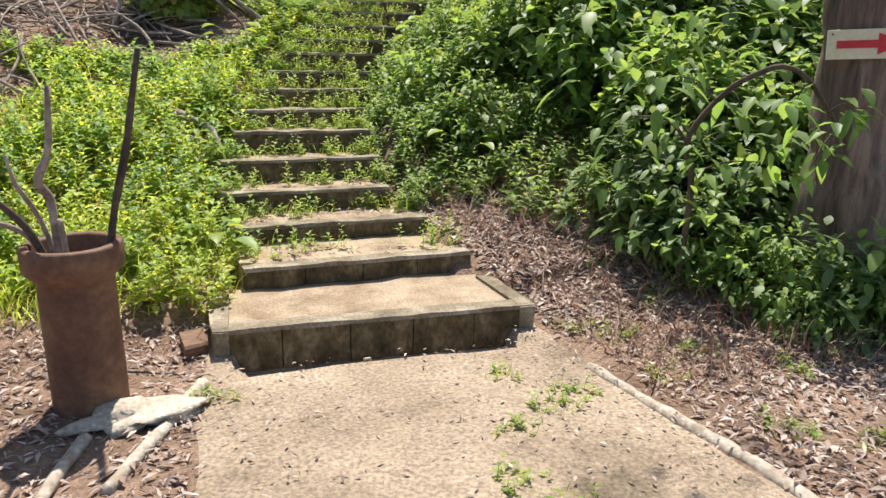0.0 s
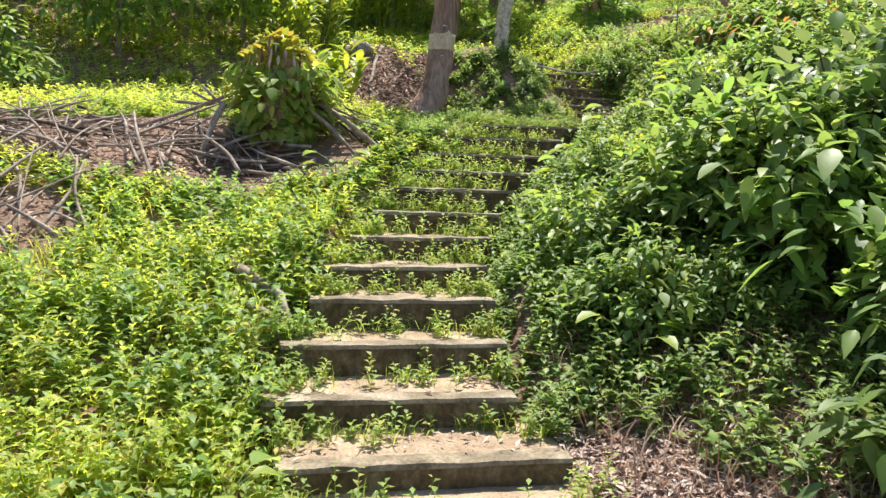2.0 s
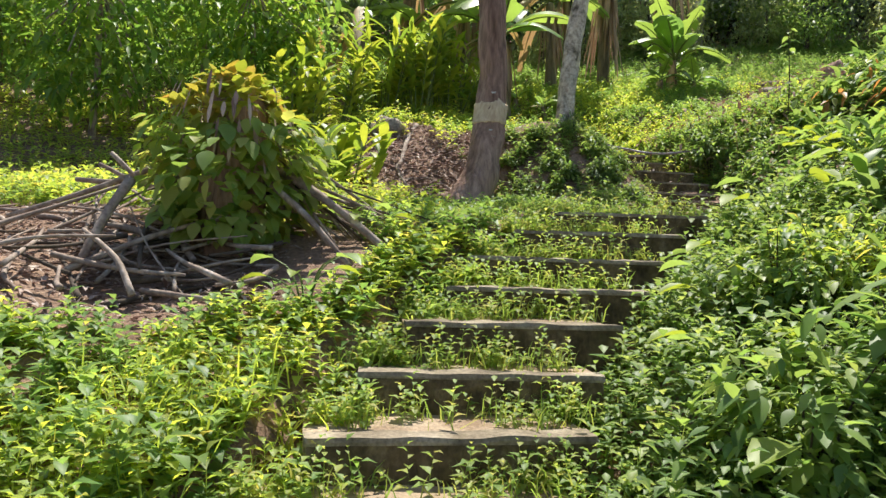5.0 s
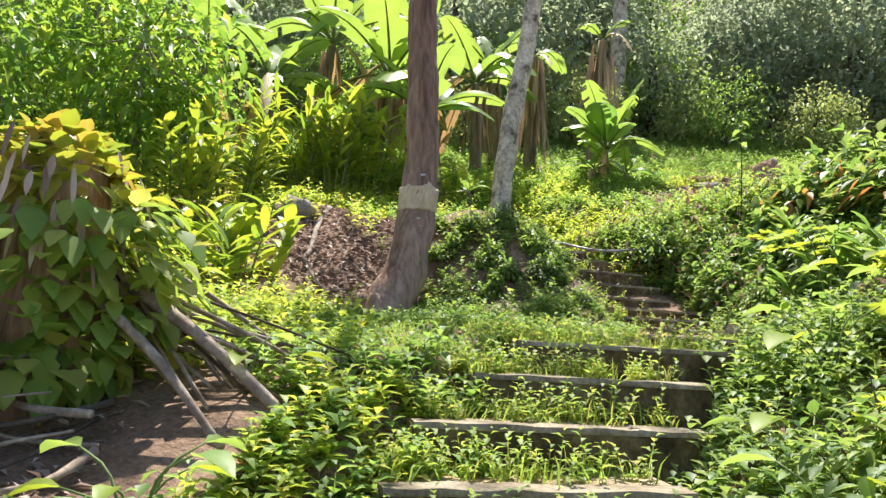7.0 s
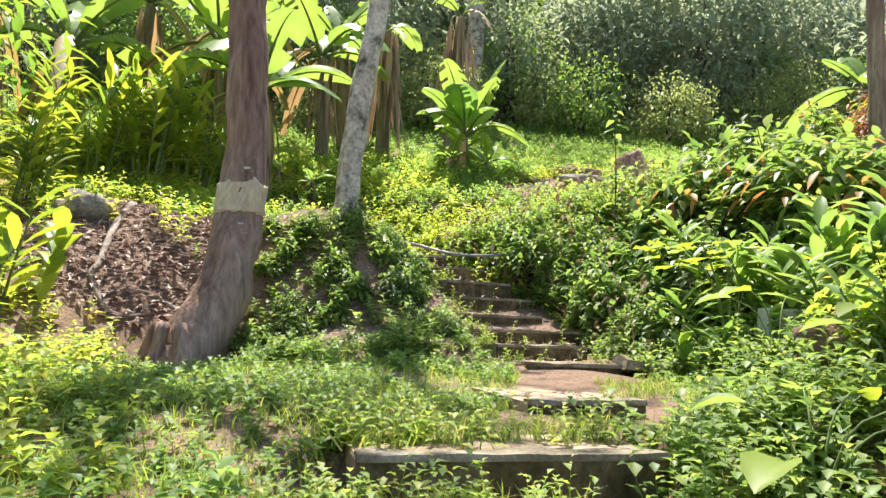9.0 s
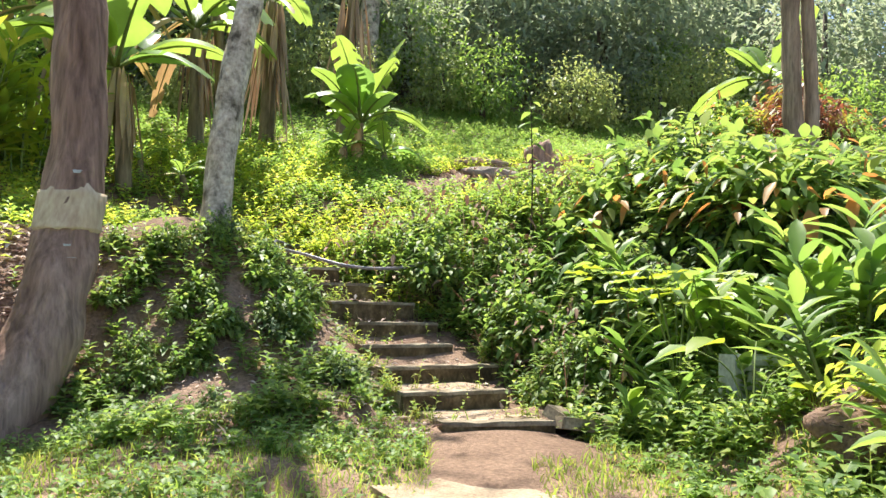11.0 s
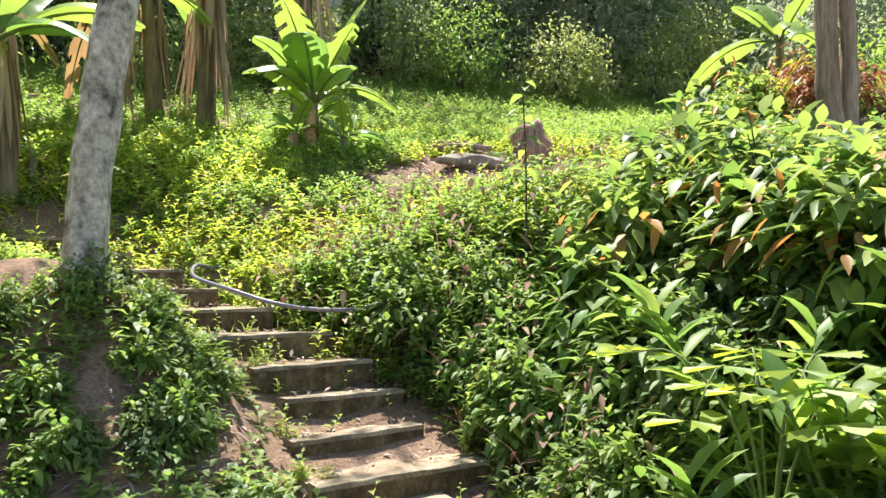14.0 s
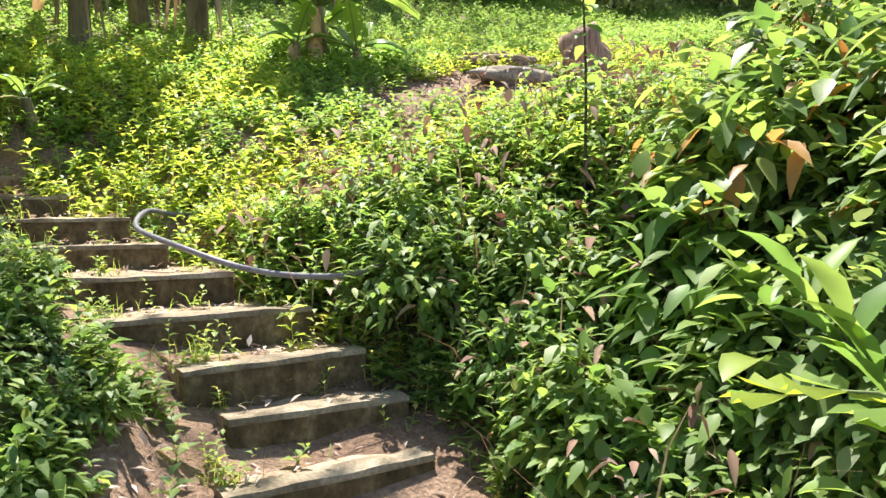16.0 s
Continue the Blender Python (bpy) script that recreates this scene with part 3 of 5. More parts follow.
# ---------------------------------------------------------------- clay pipe with sticks, path edging
def clay_pipe():
    x, y = -0.375, 3.55
    pi = thing("clay_pipe", pose(x, y, ground_z(x, y), 0, -1.5, 0), "upright brown fired-clay drain pipe with collar", "pipe")
    prof = [(0.158, -0.05), (0.158, 0.15), (0.156, 0.55), (0.160, 0.585), (0.196, 0.62), (0.203, 0.63), (0.205, 0.72), (0.198, 0.732), (0.172, 0.732), (0.165, 0.72), (0.162, 0.60), (0.13, 0.57), (0.125, 0.02), (0.0, 0.02)]
    n, verts, faces = 48, [], []
    for r, z in prof:
        for k in range(n):
            a = 2 * math.pi * k / n
            q = r * (1 + 0.01 * noise.noise(Vector((math.cos(a) * 2, math.sin(a) * 2, z * 4))))
            verts.append((q * math.cos(a), q * math.sin(a), z))
    for i in range(len(prof) - 1):
        for k in range(n):
            a, b = i * n + k, i * n + (k + 1) % n
            faces.append((a, b, b + n, a + n))
    mesh_object("barrel", verts, faces, CLAY, pi)
    bm = boulder((0.22, 0.14, 0.035), 4.0, 1.1)
    ob = part("mortar_foot", bm, MORTAR, pi, "spilled pale mortar", True)
    ob.location = (0.18, -0.20, 0.0)
    top = Vector((x, y, ground_z(x, y)))
    sticks = [
        ([(0.07, 0.02, 0.06), (0.14, 0.05, 0.75), (0.22, 0.06, 1.1), (0.30, 0.08, 1.53)], [0.017, 0.016, 0.016, 0.013], DARKSTICK, "straight dark walking stick leaning in the pipe"),
        ([(-0.02, 0.0, 0.06), (-0.07, 0.0, 0.75), (-0.085, 0.02, 0.92), (-0.12, 0.0, 1.0), (-0.07, 0.0, 1.12), (-0.05, 0.02, 1.38)], [0.018, 0.017, 0.018, 0.02, 0.015, 0.012], TWIG, "crooked pale stick leaning in the pipe"),
        ([(0.02, 0.0, 0.06), (-0.14, -0.02, 0.73), (-0.34, -0.06, 1.0)], [0.018, 0.017, 0.013], DARKSTICK, "dark stick slanting out of the pipe"),
        ([(0.0, 0.05, 0.06), (-0.11, 0.06, 0.74), (-0.21, 0.05, 0.98), (-0.235, 0.05, 1.1)], [0.012, 0.011, 0.01, 0.007], TWIG, "thin grey twig standing in the pipe"),
        ([(0.02, 0.06, 0.06), (-0.15, 0.04, 0.71), (-0.42, 0.03, 0.86)], [0.014, 0.013, 0.01], TWIG, "thin slanting stick in the pipe"),
        ([(0.0, -0.06, 0.06), (-0.04, -0.03, 0.75), (-0.055, -0.03, 0.84)], [0.012, 0.011, 0.008], TWIG, "short broken stick in the pipe")]
    for pts, rr, mat, label in sticks:
        sp = spline(pts, 18)
        v, f = tube(sp, np.interp(np.linspace(0, 1, 19), np.linspace(0, 1, len(rr)), rr), 8, 0.25, 14)
        ob = mesh_object("stick", v, f, mat)
        ob.location = top
        tagged(ob, label, "stick", "sticks in the pipe")


clay_pipe()


def lying(name, points, r0, r1, mat, label, category="branch", group="", lift=0.0, sides=7, n=14):
    """A stick, log or hose that follows the ground."""
    pts = []
    for p in spline([(x, y, 0) for x, y in points], n):
        pts.append((p.x, p.y, ground_z(p.x, p.y) + r0 * 0.6 + lift))
    v, f = tube(pts, np.linspace(r0, r1, n + 1), sides, 0.35, 9)
    return tagged(mesh_object(name, v, f, mat), label, category, group)


lying("path_edging", [(2.00, 3.30), (2.07, 2.7), (2.13, 2.3), (2.17, 1.8), (2.24, 1.0)], 0.034, 0.038, PALEWOOD, "pale log edging half sunk beside the path", "edging", n=40, lift=-0.026)
lying("path_edging", [(0.10, 3.62), (-0.06, 3.25), (-0.28, 2.78)], 0.036, 0.028, PALEWOOD, "pale weathered log edging beside the path", "edging", n=24, lift=-0.014)
lying("path_edging", [(-0.38, 3.22), (-0.46, 3.0), (-0.52, 2.75)], 0.03, 0.026, PALEWOOD, "short pale log stub beside the pipe", "edging", n=12)
for pts in ([(0.95, 2.75), (1.28, 2.76)], [(1.22, 2.55), (1.40, 2.62)], [(0.55, 3.15), (0.62, 3.2)], [(0.9, 3.68), (1.03, 3.74)], [(-0.4, 3.95), (0.05, 3.75)], [(3.2, 2.6), (3.6, 2.9)], [(2.7, 3.4), (3.1, 3.3)]):
    lying("twig", pts, 0.009, 0.005, TWIG, "thin dry twig lying on the ground", "twig", "twigs on the ground", n=8)
b = part("loose_brick", slab([(0.03, 3.93), (0.15, 3.98), (0.13, 4.2), (0.01, 4.16)], 0.10, -0.02, 0.012, 3), CLAY)
tagged(b, "loose reddish brick against the lowest step", "brick")


# ---------------------------------------------------------------- brush pile and vine-grown stump
def brush_pile():
    rng = random.Random(21)
    for k in range(120):
        cx, cy = rng.uniform(-2.6, 0.5), rng.uniform(8.6, 10.0)
        a, ln = rng.uniform(0, 6.28), rng.uniform(0.2, 0.75)
        dx, dy = math.cos(a) * ln / 2, math.sin(a) * ln / 2
        r = rng.uniform(0.005, 0.022)
        lying("dead_branch", [(cx - dx, cy - dy), (cx + rng.uniform(-0.05, 0.05), cy + rng.uniform(-0.08, 0.08)), (cx + dx, cy + dy)], r, r * 0.5,
              DARKSTICK if k % 4 == 0 else TWIG, "dry broken branch in the brush pile", "branch", "brush pile branches", lift=rng.uniform(0.0, 0.14), n=8, sides=6)
    for x0, y0, x1, y1, z1, r in ((-0.25, 9.3, -0.42, 9.0, 0.04, 0.03), (0.55, 9.6, 1.15, 9.25, 0.05, 0.028), (0.5, 9.7, 1.05, 9.45, 0.05, 0.024), (0.45, 9.5, 0.95, 9.1, 0.04, 0.02), (-0.1, 9.8, -1.0, 9.6, 0.12, 0.02), (0.0, 9.8, -0.75, 9.9, 0.25, 0.022), (0.0, 9.7, -0.5, 9.75, 0.45, 0.02), (-0.05, 9.8, -0.6, 9.85, 0.36, 0.018)):
        v, f = tube(spline([(x0, y0, ground_z(x0, y0) + 0.42), ((x0 + x1) / 2, (y0 + y1) / 2, (ground_z(x0, y0) + ground_z(x1, y1)) / 2 + 0.26), (x1, y1, ground_z(x1, y1) + z1)], 8), np.linspace(r, r * 0.7, 9), 7, 0.25, 9)
        tagged(mesh_object("dead_branch", v, f, TWIG), "long dry branch leaning on the overgrown stump", "branch", "brush pile branches")


brush_pile()
rf = random.Random(14)
for k in range(26):
    x0, y0 = 0.45 + rf.uniform(-0.12, 0.12), 9.8 + rf.uniform(-0.1, 0.15)
    a, ln, h = rf.uniform(-0.75, 0.5), rf.uniform(0.45, 1.05), rf.uniform(0.12, 0.5)
    x1, y1 = x0 + ln * math.cos(a), y0 + ln * math.sin(a)
    r = rf.uniform(0.006, 0.02)
    v, f = tube(spline([(x0, y0, ground_z(x0, y0) + h), ((x0 + x1) / 2, (y0 + y1) / 2 + 0.03, (ground_z(x0, y0) + ground_z(x1, y1)) / 2 + h * 0.55), (x1, y1, ground_z(x1, y1) + 0.015)], 8), np.linspace(r, r * 0.5, 9), 6, 0.25, 9)
    tagged(mesh_object("dead_branch", v, f, DARKSTICK if k % 5 == 0 else TWIG), "dry brown frond stalk fanning from the overgrown stump", "branch", "brush pile branches")
rb = random.Random(8)
for k in range(70):
    second = k % 3 == 0
    cx, cy = (rb.uniform(-2.4, -1.0), rb.uniform(7.2, 8.2)) if second else (rb.uniform(-2.5, 0.1), rb.uniform(8.7, 9.7))
    a, ln = rb.uniform(0, 3.14), rb.uniform(0.4, 1.0)
    dx, dy, z0, z1 = math.cos(a) * ln / 2, math.sin(a) * ln / 2, rb.uniform(0.02, 0.10), rb.uniform(0.05, 0.34)
    p0, p1 = (cx - dx, cy - dy), (cx + dx, cy + dy)
    r = rb.uniform(0.006, 0.02)
    m = (cx + rb.uniform(-0.06, 0.06), cy + rb.uniform(-0.06, 0.06))
    g = max(ground_z(*p0), ground_z(*m), ground_z(*p1))
    v, f = tube(spline([(*p0, ground_z(*p0) + z0), (*m, ground_z(*m) + (z0 + z1) / 2 + 0.03), (*p1, ground_z(*p1) + z1)], 8), np.linspace(r, r * 0.5, 9), 6, 0.25, 9)
    tagged(mesh_object("dead_branch", v, f, TWIG), "bleached dry stick tossed on the brush pile", "branch", "brush pile branches")


def vine_stump():
    x, y = 0.22, 9.68
    vs = thing("vine_stump", pose(x, y, ground_z(x, y)), "dead stump smothered in heart-leaved vine", "stump")
    rng = np.random.default_rng(11)
    v, f = tube([(0, 0, -0.1), (0.02, 0, 0.4), (0.0, 0.03, 0.85)], [0.26, 0.2, 0.16], 12, 0.4)
    mesh_object("stump", v, f, BARK, vs)
    fo, fy, fd = Foliage(), Foliage(), Foliage()
    n = 1500
    a, h = rng.uniform(0, 2 * np.pi, n), rng.uniform(0.02, 1.0, n)
    r = (0.39 * np.sin(np.pi * np.clip(h * 0.75 + 0.22, 0, 1)) ** 0.8 + 0.03) * rng.uniform(0.65, 1.2, n) * (1 + 0.22 * np.sin(3 * a + 4 * h) + 0.15 * np.sin(5 * a - 7 * h))
    p = np.stack([r * np.cos(a), r * np.sin(a), h * 0.98], 1)
    d = np.stack([np.cos(a) * 0.6, np.sin(a) * 0.6, -0.45 + rng.normal(size=n) * 0.45], 1) + rng.normal(size=(n, 3)) * 0.25
    L = rng.uniform(0.07, 0.135, n)
    low = h < 0.72
    fo.leaves(p[low], d[low], L[low], L[low] * 0.8, 0.2)
    top = ~low & (rng.random(n) < 0.8)
    fy.leaves(p[top], d[top] + [0, 0, 0.7], L[top], L[top] * 0.7, 0.25)
    m = 70
    a = rng.uniform(0, 2 * np.pi, m)
    p = np.stack([0.33 * np.cos(a), 0.33 * np.sin(a), rng.uniform(0.5, 0.95, m)], 1)
    fd.straps(p, np.stack([np.cos(a) * 0.4, np.sin(a) * 0.4, -1 + 0 * a], 1), rng.uniform(0.08, 0.2, m), rng.uniform(0.015, 0.03, m), 0.1)
    tagged(fo.object("vine_leaves", GRASS, vs), kind="stuff")
    fy.object("young_leaves", YELLOWLEAF, vs, "yellowing young vine leaves")
    fd.object("dead_leaves", DRYLEAF, vs, "hanging dead brown leaves")


vine_stump()


# ---------------------------------------------------------------- plants
def shrub_master(name, mat, height, radius, clumps, per, leaf, seed, slim=0.45, tips=None):
    rng = np.random.default_rng(seed)
    sh = thing(name, pose(0, 0, 0), "", "shrub")
    fo, ft = Foliage(), Foliage()
    ends, stems = [], []
    for k in range(clumps):
        a, q = rng.uniform(0, 2 * np.pi), rng.uniform(0.1, 1.0) ** 0.5
        z = height * (1.05 - 0.75 * q * q) * rng.uniform(0.35, 1.08)
        ends.append((radius * q * math.cos(a), radius * q * math.sin(a), z))
    ends = np.array(ends)
    for e in ends[::4]:
        stems.append(tube(spline([(e[0] * 0.15, e[1] * 0.15, -0.1), (e[0] * 0.5, e[1] * 0.5, e[2] * 0.6), e], 4), np.linspace(0.012, 0.004, 5), 3, cap=False))
    pick = np.repeat(np.arange(clumps), per)
    n = len(pick)
    t = rng.uniform(0.0, 1.0, n)
    out = unit(ends * [1, 1, 0.25])
    p = ends[pick] - out[pick] * (t[:, None] * 0.26) + rng.normal(size=(n, 3)) * 0.05
    p[:, 2] = np.maximum(p[:, 2], 0.02)
    d = out[pick] * 0.65 + rng.normal(size=(n, 3)) * 0.42 + [0, 0, -0.22]
    L = leaf * rng.uniform(0.6, 1.3, n)
    young = (t < 0.2) & (rng.random(n) < (0.4 if tips is None else 0.3))
    fo.leaves(p[~young], d[~young], L[~young], L[~young] * slim * rng.uniform(0.8, 1.2, len(L[~young])), 0.3, rng.uniform(0.02, 0.14))
    tagged(mesh_object("branchwork", *join(*stems), DARKSTICK, sh), kind="stuff")
    tagged(fo.object("leaves", mat, sh), kind="stuff")
    if young.any():
        ft.leaves(p[young] + out[pick][young] * (0 if tips is None else 0.09), d[young] + [0, 0, 0.4 if tips is None else -0.5], L[young], L[young] * slim, 0.25)
        ft.object("young_leaves", tips or HERB, sh, "lighter young leaves")
    return sh


SHRUBS = [
    shrub_master("shrub", SHRUB, 1.0, 0.62, 85, 10, 0.122, 31, 0.5),
    shrub_master("shrub", DARKSHRUB, 1.0, 0.60, 80, 9, 0.138, 32, 0.5),
    shrub_master("shrub", SHRUB, 0.9, 0.65, 95, 10, 0.096, 33, 0.55),
    shrub_master("shrub", DARKSHRUB, 1.05, 0.58, 70, 9, 0.165, 34, 0.45),
    shrub_master("shrub", SHRUB, 0.85, 0.6, 75, 9, 0.135, 35, 0.42, ORANGELEAF),
    shrub_master("shrub", WEED, 0.8, 0.6, 85, 10, 0.10, 36, 0.46),
    shrub_master("shrub", HERB, 0.9, 0.62, 75, 8, 0.165, 37, 0.48),
    shrub_master("shrub", SHRUB, 0.95, 0.6, 75, 8, 0.18, 38, 0.52),
    shrub_master("shrub", SHRUB, 1.0, 0.62, 75, 8, 0.18, 39, 0.42, ORANGELEAF),
    shrub_master("shrub", RUSTLEAF, 0.95, 0.65, 90, 10, 0.12, 40, 0.45, YELLOWLEAF)]
SHRUB_LABELS = ["glossy mid-green broadleaf shrub in the thicket", "dark green broadleaf shrub in shade", "small-leaved green shrub on the bank",
                "dark large-leaved shrub crowding the steps", "green shrub with orange young leaf tips", "bright yellow-green sunlit weed shrub", "leafy light green shrub on the bank",
                "broad-leaved glossy shrub with hanging leaves", "large-leaved shrub with hanging copper young leaves", "rust-brown withered shrub by the far thicket"]
for s, w in zip(SHRUBS, SHRUB_LABELS):
    tagged(s, w, "shrub")
placed = set()


def plant(kind, x, y, scale, turn, sink=0.06):
    z = ground_z(x, y) - sink
    if kind in placed:
        ob = copy_thing(SHRUBS[kind], Matrix.Identity(4))
    else:
        placed.add(kind)
        ob = SHRUBS[kind]
    ob.matrix_basis = pose(x, y, z, 0, 0, turn) @ Matrix.Diagonal((scale, scale, scale * 1.0, 1))
    return ob


rng = random.Random(77)


def thicket(n, kinds, xs, ys, scales, keep):
    done = 0
    for _ in range(n * 30):
        x, y = rng.uniform(*xs), rng.uniform(*ys)
        if keep(x, y):
            plant(rng.choice(kinds), x, y, rng.uniform(*scales), rng.uniform(0, 360))
            done += 1
            if done == n:
                return


def off(x, y):
    return x - float(stair_axis(y))


# tall thicket beside the lower flight, lower towards the landing
thicket(34, [0, 1, 2, 6, 0], (2.2, 6.0), (5.2, 7.4), (0.9, 1.3), lambda x, y: off(x, y) > 1.75 and x > 2.6 + (6.0 - y) * 0.5)
thicket(12, [0, 2, 1, 7], (2.9, 4.6), (4.0, 5.6), (0.5, 0.85), lambda x, y: x > 2.98 + (5.4 - y) * 0.35)
for x, y, k, sc in ((3.1, 4.25, 1, 0.8), (3.3, 4.05, 0, 0.62), (3.6, 4.4, 3, 0.9), (3.25, 4.7, 1, 1.0)):
    plant(k, x, y, sc, 55 * x)
thicket(14, [1, 3, 1, 0], (3.2, 6.5), (3.6, 5.6), (0.9, 1.3), lambda x, y: x > 3.3 + (5.6 - y) * 0.25 and not (abs(x - 4.1) < 0.75 and y < 4.4))
thicket(18, [0, 2, 6, 1], (4.4, 7.0), (4.6, 7.5), (1.3, 1.65), lambda x, y: True)
thicket(16, [0, 2, 2, 5], (2.0, 4.0), (6.2, 8.6), (0.45, 0.7), lambda x, y: 0.95 < off(x, y) < 2.0)
thicket(18, [0, 2, 2, 5, 1], (2.8, 7.0), (7.6, 10.4), (0.45, 0.8), lambda x, y: off(x, y) > 1.35)
thicket(10, [0, 2, 3], (5.0, 8.5), (9.0, 11.5), (0.8, 1.1), lambda x, y: off(x, y) > 2.3)
for x, y, k, sc in ((3.45, 3.35, 2, 0.5), (3.75, 3.2, 0, 0.45), (4.3, 3.2, 1, 0.5), (3.3, 3.8, 0, 0.55), (3.5, 4.2, 3, 0.7)):
    plant(k, x, y, sc, 40 * x)
# bank beside the upper flight: leafy face next to the steps, taller broad-leaved growth further along
thicket(30, [0, 6, 2, 7, 0], (5.2, 7.4), (12.9, 15.4), (0.42, 0.62), lambda x, y: 0.72 < off(x, y) < 1.5)
thicket(26, [6, 7, 1, 0], (5.8, 8.0), (12.7, 14.6), (0.6, 0.85), lambda x, y: 1.2 < off(x, y) < 2.6)
thicket(20, [7, 8, 6, 8, 3], (6.9, 9.8), (12.2, 14.6), (0.8, 1.1), lambda x, y: off(x, y) > 2.0)
thicket(5, [8], (7.0, 9.2), (13.0, 14.2), (0.9, 1.1), lambda x, y: True)
for x, y, k, sc in ((6.6, 13.95, 6, 1.0), (6.9, 14.2, 0, 0.95), (6.35, 13.6, 7, 0.75), (3.66, 3.42, 1, 0.7), (3.95, 3.3, 6, 0.72), (4.3, 3.3, 7, 0.75), (3.45, 3.62, 0, 0.62), (4.65, 3.5, 1, 0.85)):
    plant(k, x, y, sc, 70 * x)
thicket(12, [6, 5, 0], (5.6, 7.6), (14.6, 16.0), (0.34, 0.5), lambda x, y: off(x, y) > 1.0)
thicket(24, [5, 6, 8, 2, 4], (9.8, 17.5), (12.5, 18.5), (0.5, 0.95), lambda x, y: (x - 12.2) ** 2 + (y - 16.2) ** 2 > 1.2)
thicket(9, [9, 9, 4], (12.3, 16.0), (16.4, 18.8), (0.8, 1.3), lambda x, y: True)
thicket(10, [1, 7, 2], (3.7, 4.4), (13.3, 15.4), (0.2, 0.32), lambda x, y: off(x, y) < -0.62)
# soil bank under the grey tree, and weeds on the left of the steps
thicket(20, [1, 7, 0, 7], (2.7, 4.2), (13.9, 15.0), (0.2, 0.33), lambda x, y: off(x, y) < -0.7 and x > 2.75)
thicket(8, [7, 1], (1.4, 3.4), (13.2, 13.7), (0.14, 0.22), lambda x, y: True)
thicket(9, [5, 2], (-3.2, 0.1), (6.2, 8.2), (0.35, 0.6), lambda x, y: off(x, y) < -1.0)
thicket(5, [5, 0], (-5.5, -3.0), (9.5, 13.0), (1.0, 1.6), lambda x, y: True)
thicket(8, [2, 5], (-1.5, 1.2), (10.6, 15.0), (0.3, 0.5), lambda x, y: x < 1.0)


def citrus(x, y, h, seed, size):
    b = (x, y, ground_z(x, y) - 0.05)
    tree("young_tree", [b, (x + 0.05, y, b[2] + h * 0.35), (x, y + 0.05, b[2] + h * 0.75)], [0.05, 0.04, 0.02], TWIG, "bushy young tree with bright lance-shaped leaves", CITRUS,
         [((x, y, b[2] + h * 0.62), (size, size, h * 0.52), 120, 13, 0.22), ((x + 0.2, y - 0.2, b[2] + h * 0.3), (size * 0.8, size * 0.8, h * 0.3), 60, 14, 0.18)], seed, 10)


citrus(-0.75, 16.6, 3.3, 41, 1.15)
citrus(-2.6, 15.6, 3.4, 43, 1.25)
citrus(-4.6, 17.2, 4.0, 45, 1.4)
citrus(-1.9, 18.8, 4.2, 44, 1.3)


def strap_clump(x, y, stems, height, leaf, seed, label, mat=STRAP, spread=0.35):
    g = thing("ginger_clump", pose(x, y, ground_z(x, y) - 0.03), label, "plant")
    r = np.random.default_rng(seed)
    fo, st = Foliage(), []
    for _ in range(stems):
        a, q = r.uniform(0, 2 * np.pi), spread * r.uniform(0.1, 1) ** 0.5
        h = height * r.uniform(0.6, 1.1)
        lean = r.uniform(0.1, 0.45) * h if height > 0.7 else r.uniform(0.35, 1.0) * h
        base = Vector((q * math.cos(a), q * math.sin(a), 0))
        top = base + Vector((lean * math.cos(a), lean * math.sin(a), h))
        pts = spline([base, base.lerp(top, 0.5) + Vector((0, 0, h * 0.06)), top], 6)
        st.append(tube(pts, np.linspace(0.014, 0.005, 7), 5, cap=False))
        k = 11
        t = np.linspace(0.25, 1.0, k)
        p = np.array([tuple(base.lerp(top, float(s))) for s in t])
        sg = np.where(np.arange(k) % 2, 1.0, -1.0)
        b = r.uniform(0, 2 * np.pi)
        d = np.stack([np.cos(b) * sg, np.sin(b) * sg, 0.55 + 0.6 * t], 1) + r.normal(size=(k, 3)) * 0.2
        fo.straps(p, d, leaf * r.uniform(0.7, 1.15, k), (leaf * 0.17 if mat is STRAP and height > 1 else leaf * 0.25) * r.uniform(0.8, 1.2, k), 0.28)
    for v, f in st:
        mesh_object("stem", v, f, GREENSTEM, g)
    tagged(fo.object("leaves", mat, g), kind="stuff")


for x, y, n, h, lf, sd in ((1.8, 17.9, 20, 1.35, 0.5, 51), (2.3, 18.4, 16, 1.3, 0.5, 52), (1.2, 17.8, 16, 1.25, 0.5, 50), (0.45, 16.3, 18, 1.2, 0.46, 53), (0.0, 15.6, 12, 1.0, 0.42, 57), (0.75, 13.9, 9, 0.75, 0.42, 54), (0.45, 13.4, 6, 0.6, 0.4, 55)):
    strap_clump(x, y, n, h, lf, sd, "clump of bright strap-leaved ginger plants")
for x, y, n, h, lf, sd in ((5.75, 12.05, 9, 0.32, 0.32, 61), (6.2, 11.4, 9, 0.36, 0.34, 62), (5.5, 12.2, 7, 0.32, 0.28, 63), (5.6, 11.0, 7, 0.36, 0.32, 64), (6.7, 12.0, 9, 0.42, 0.36, 65), (6.15, 12.2, 8, 0.38, 0.34, 69), (4.9, 10.3, 5, 0.3, 0.3, 66), (4.2, 9.1, 4, 0.4, 0.36, 67), (6.4, 12.8, 6, 0.55, 0.36, 68)):
    strap_clump(x, y, n, h, lf, sd, "broad strap-leaved ginger plant beside the landing", HERB, 0.3)


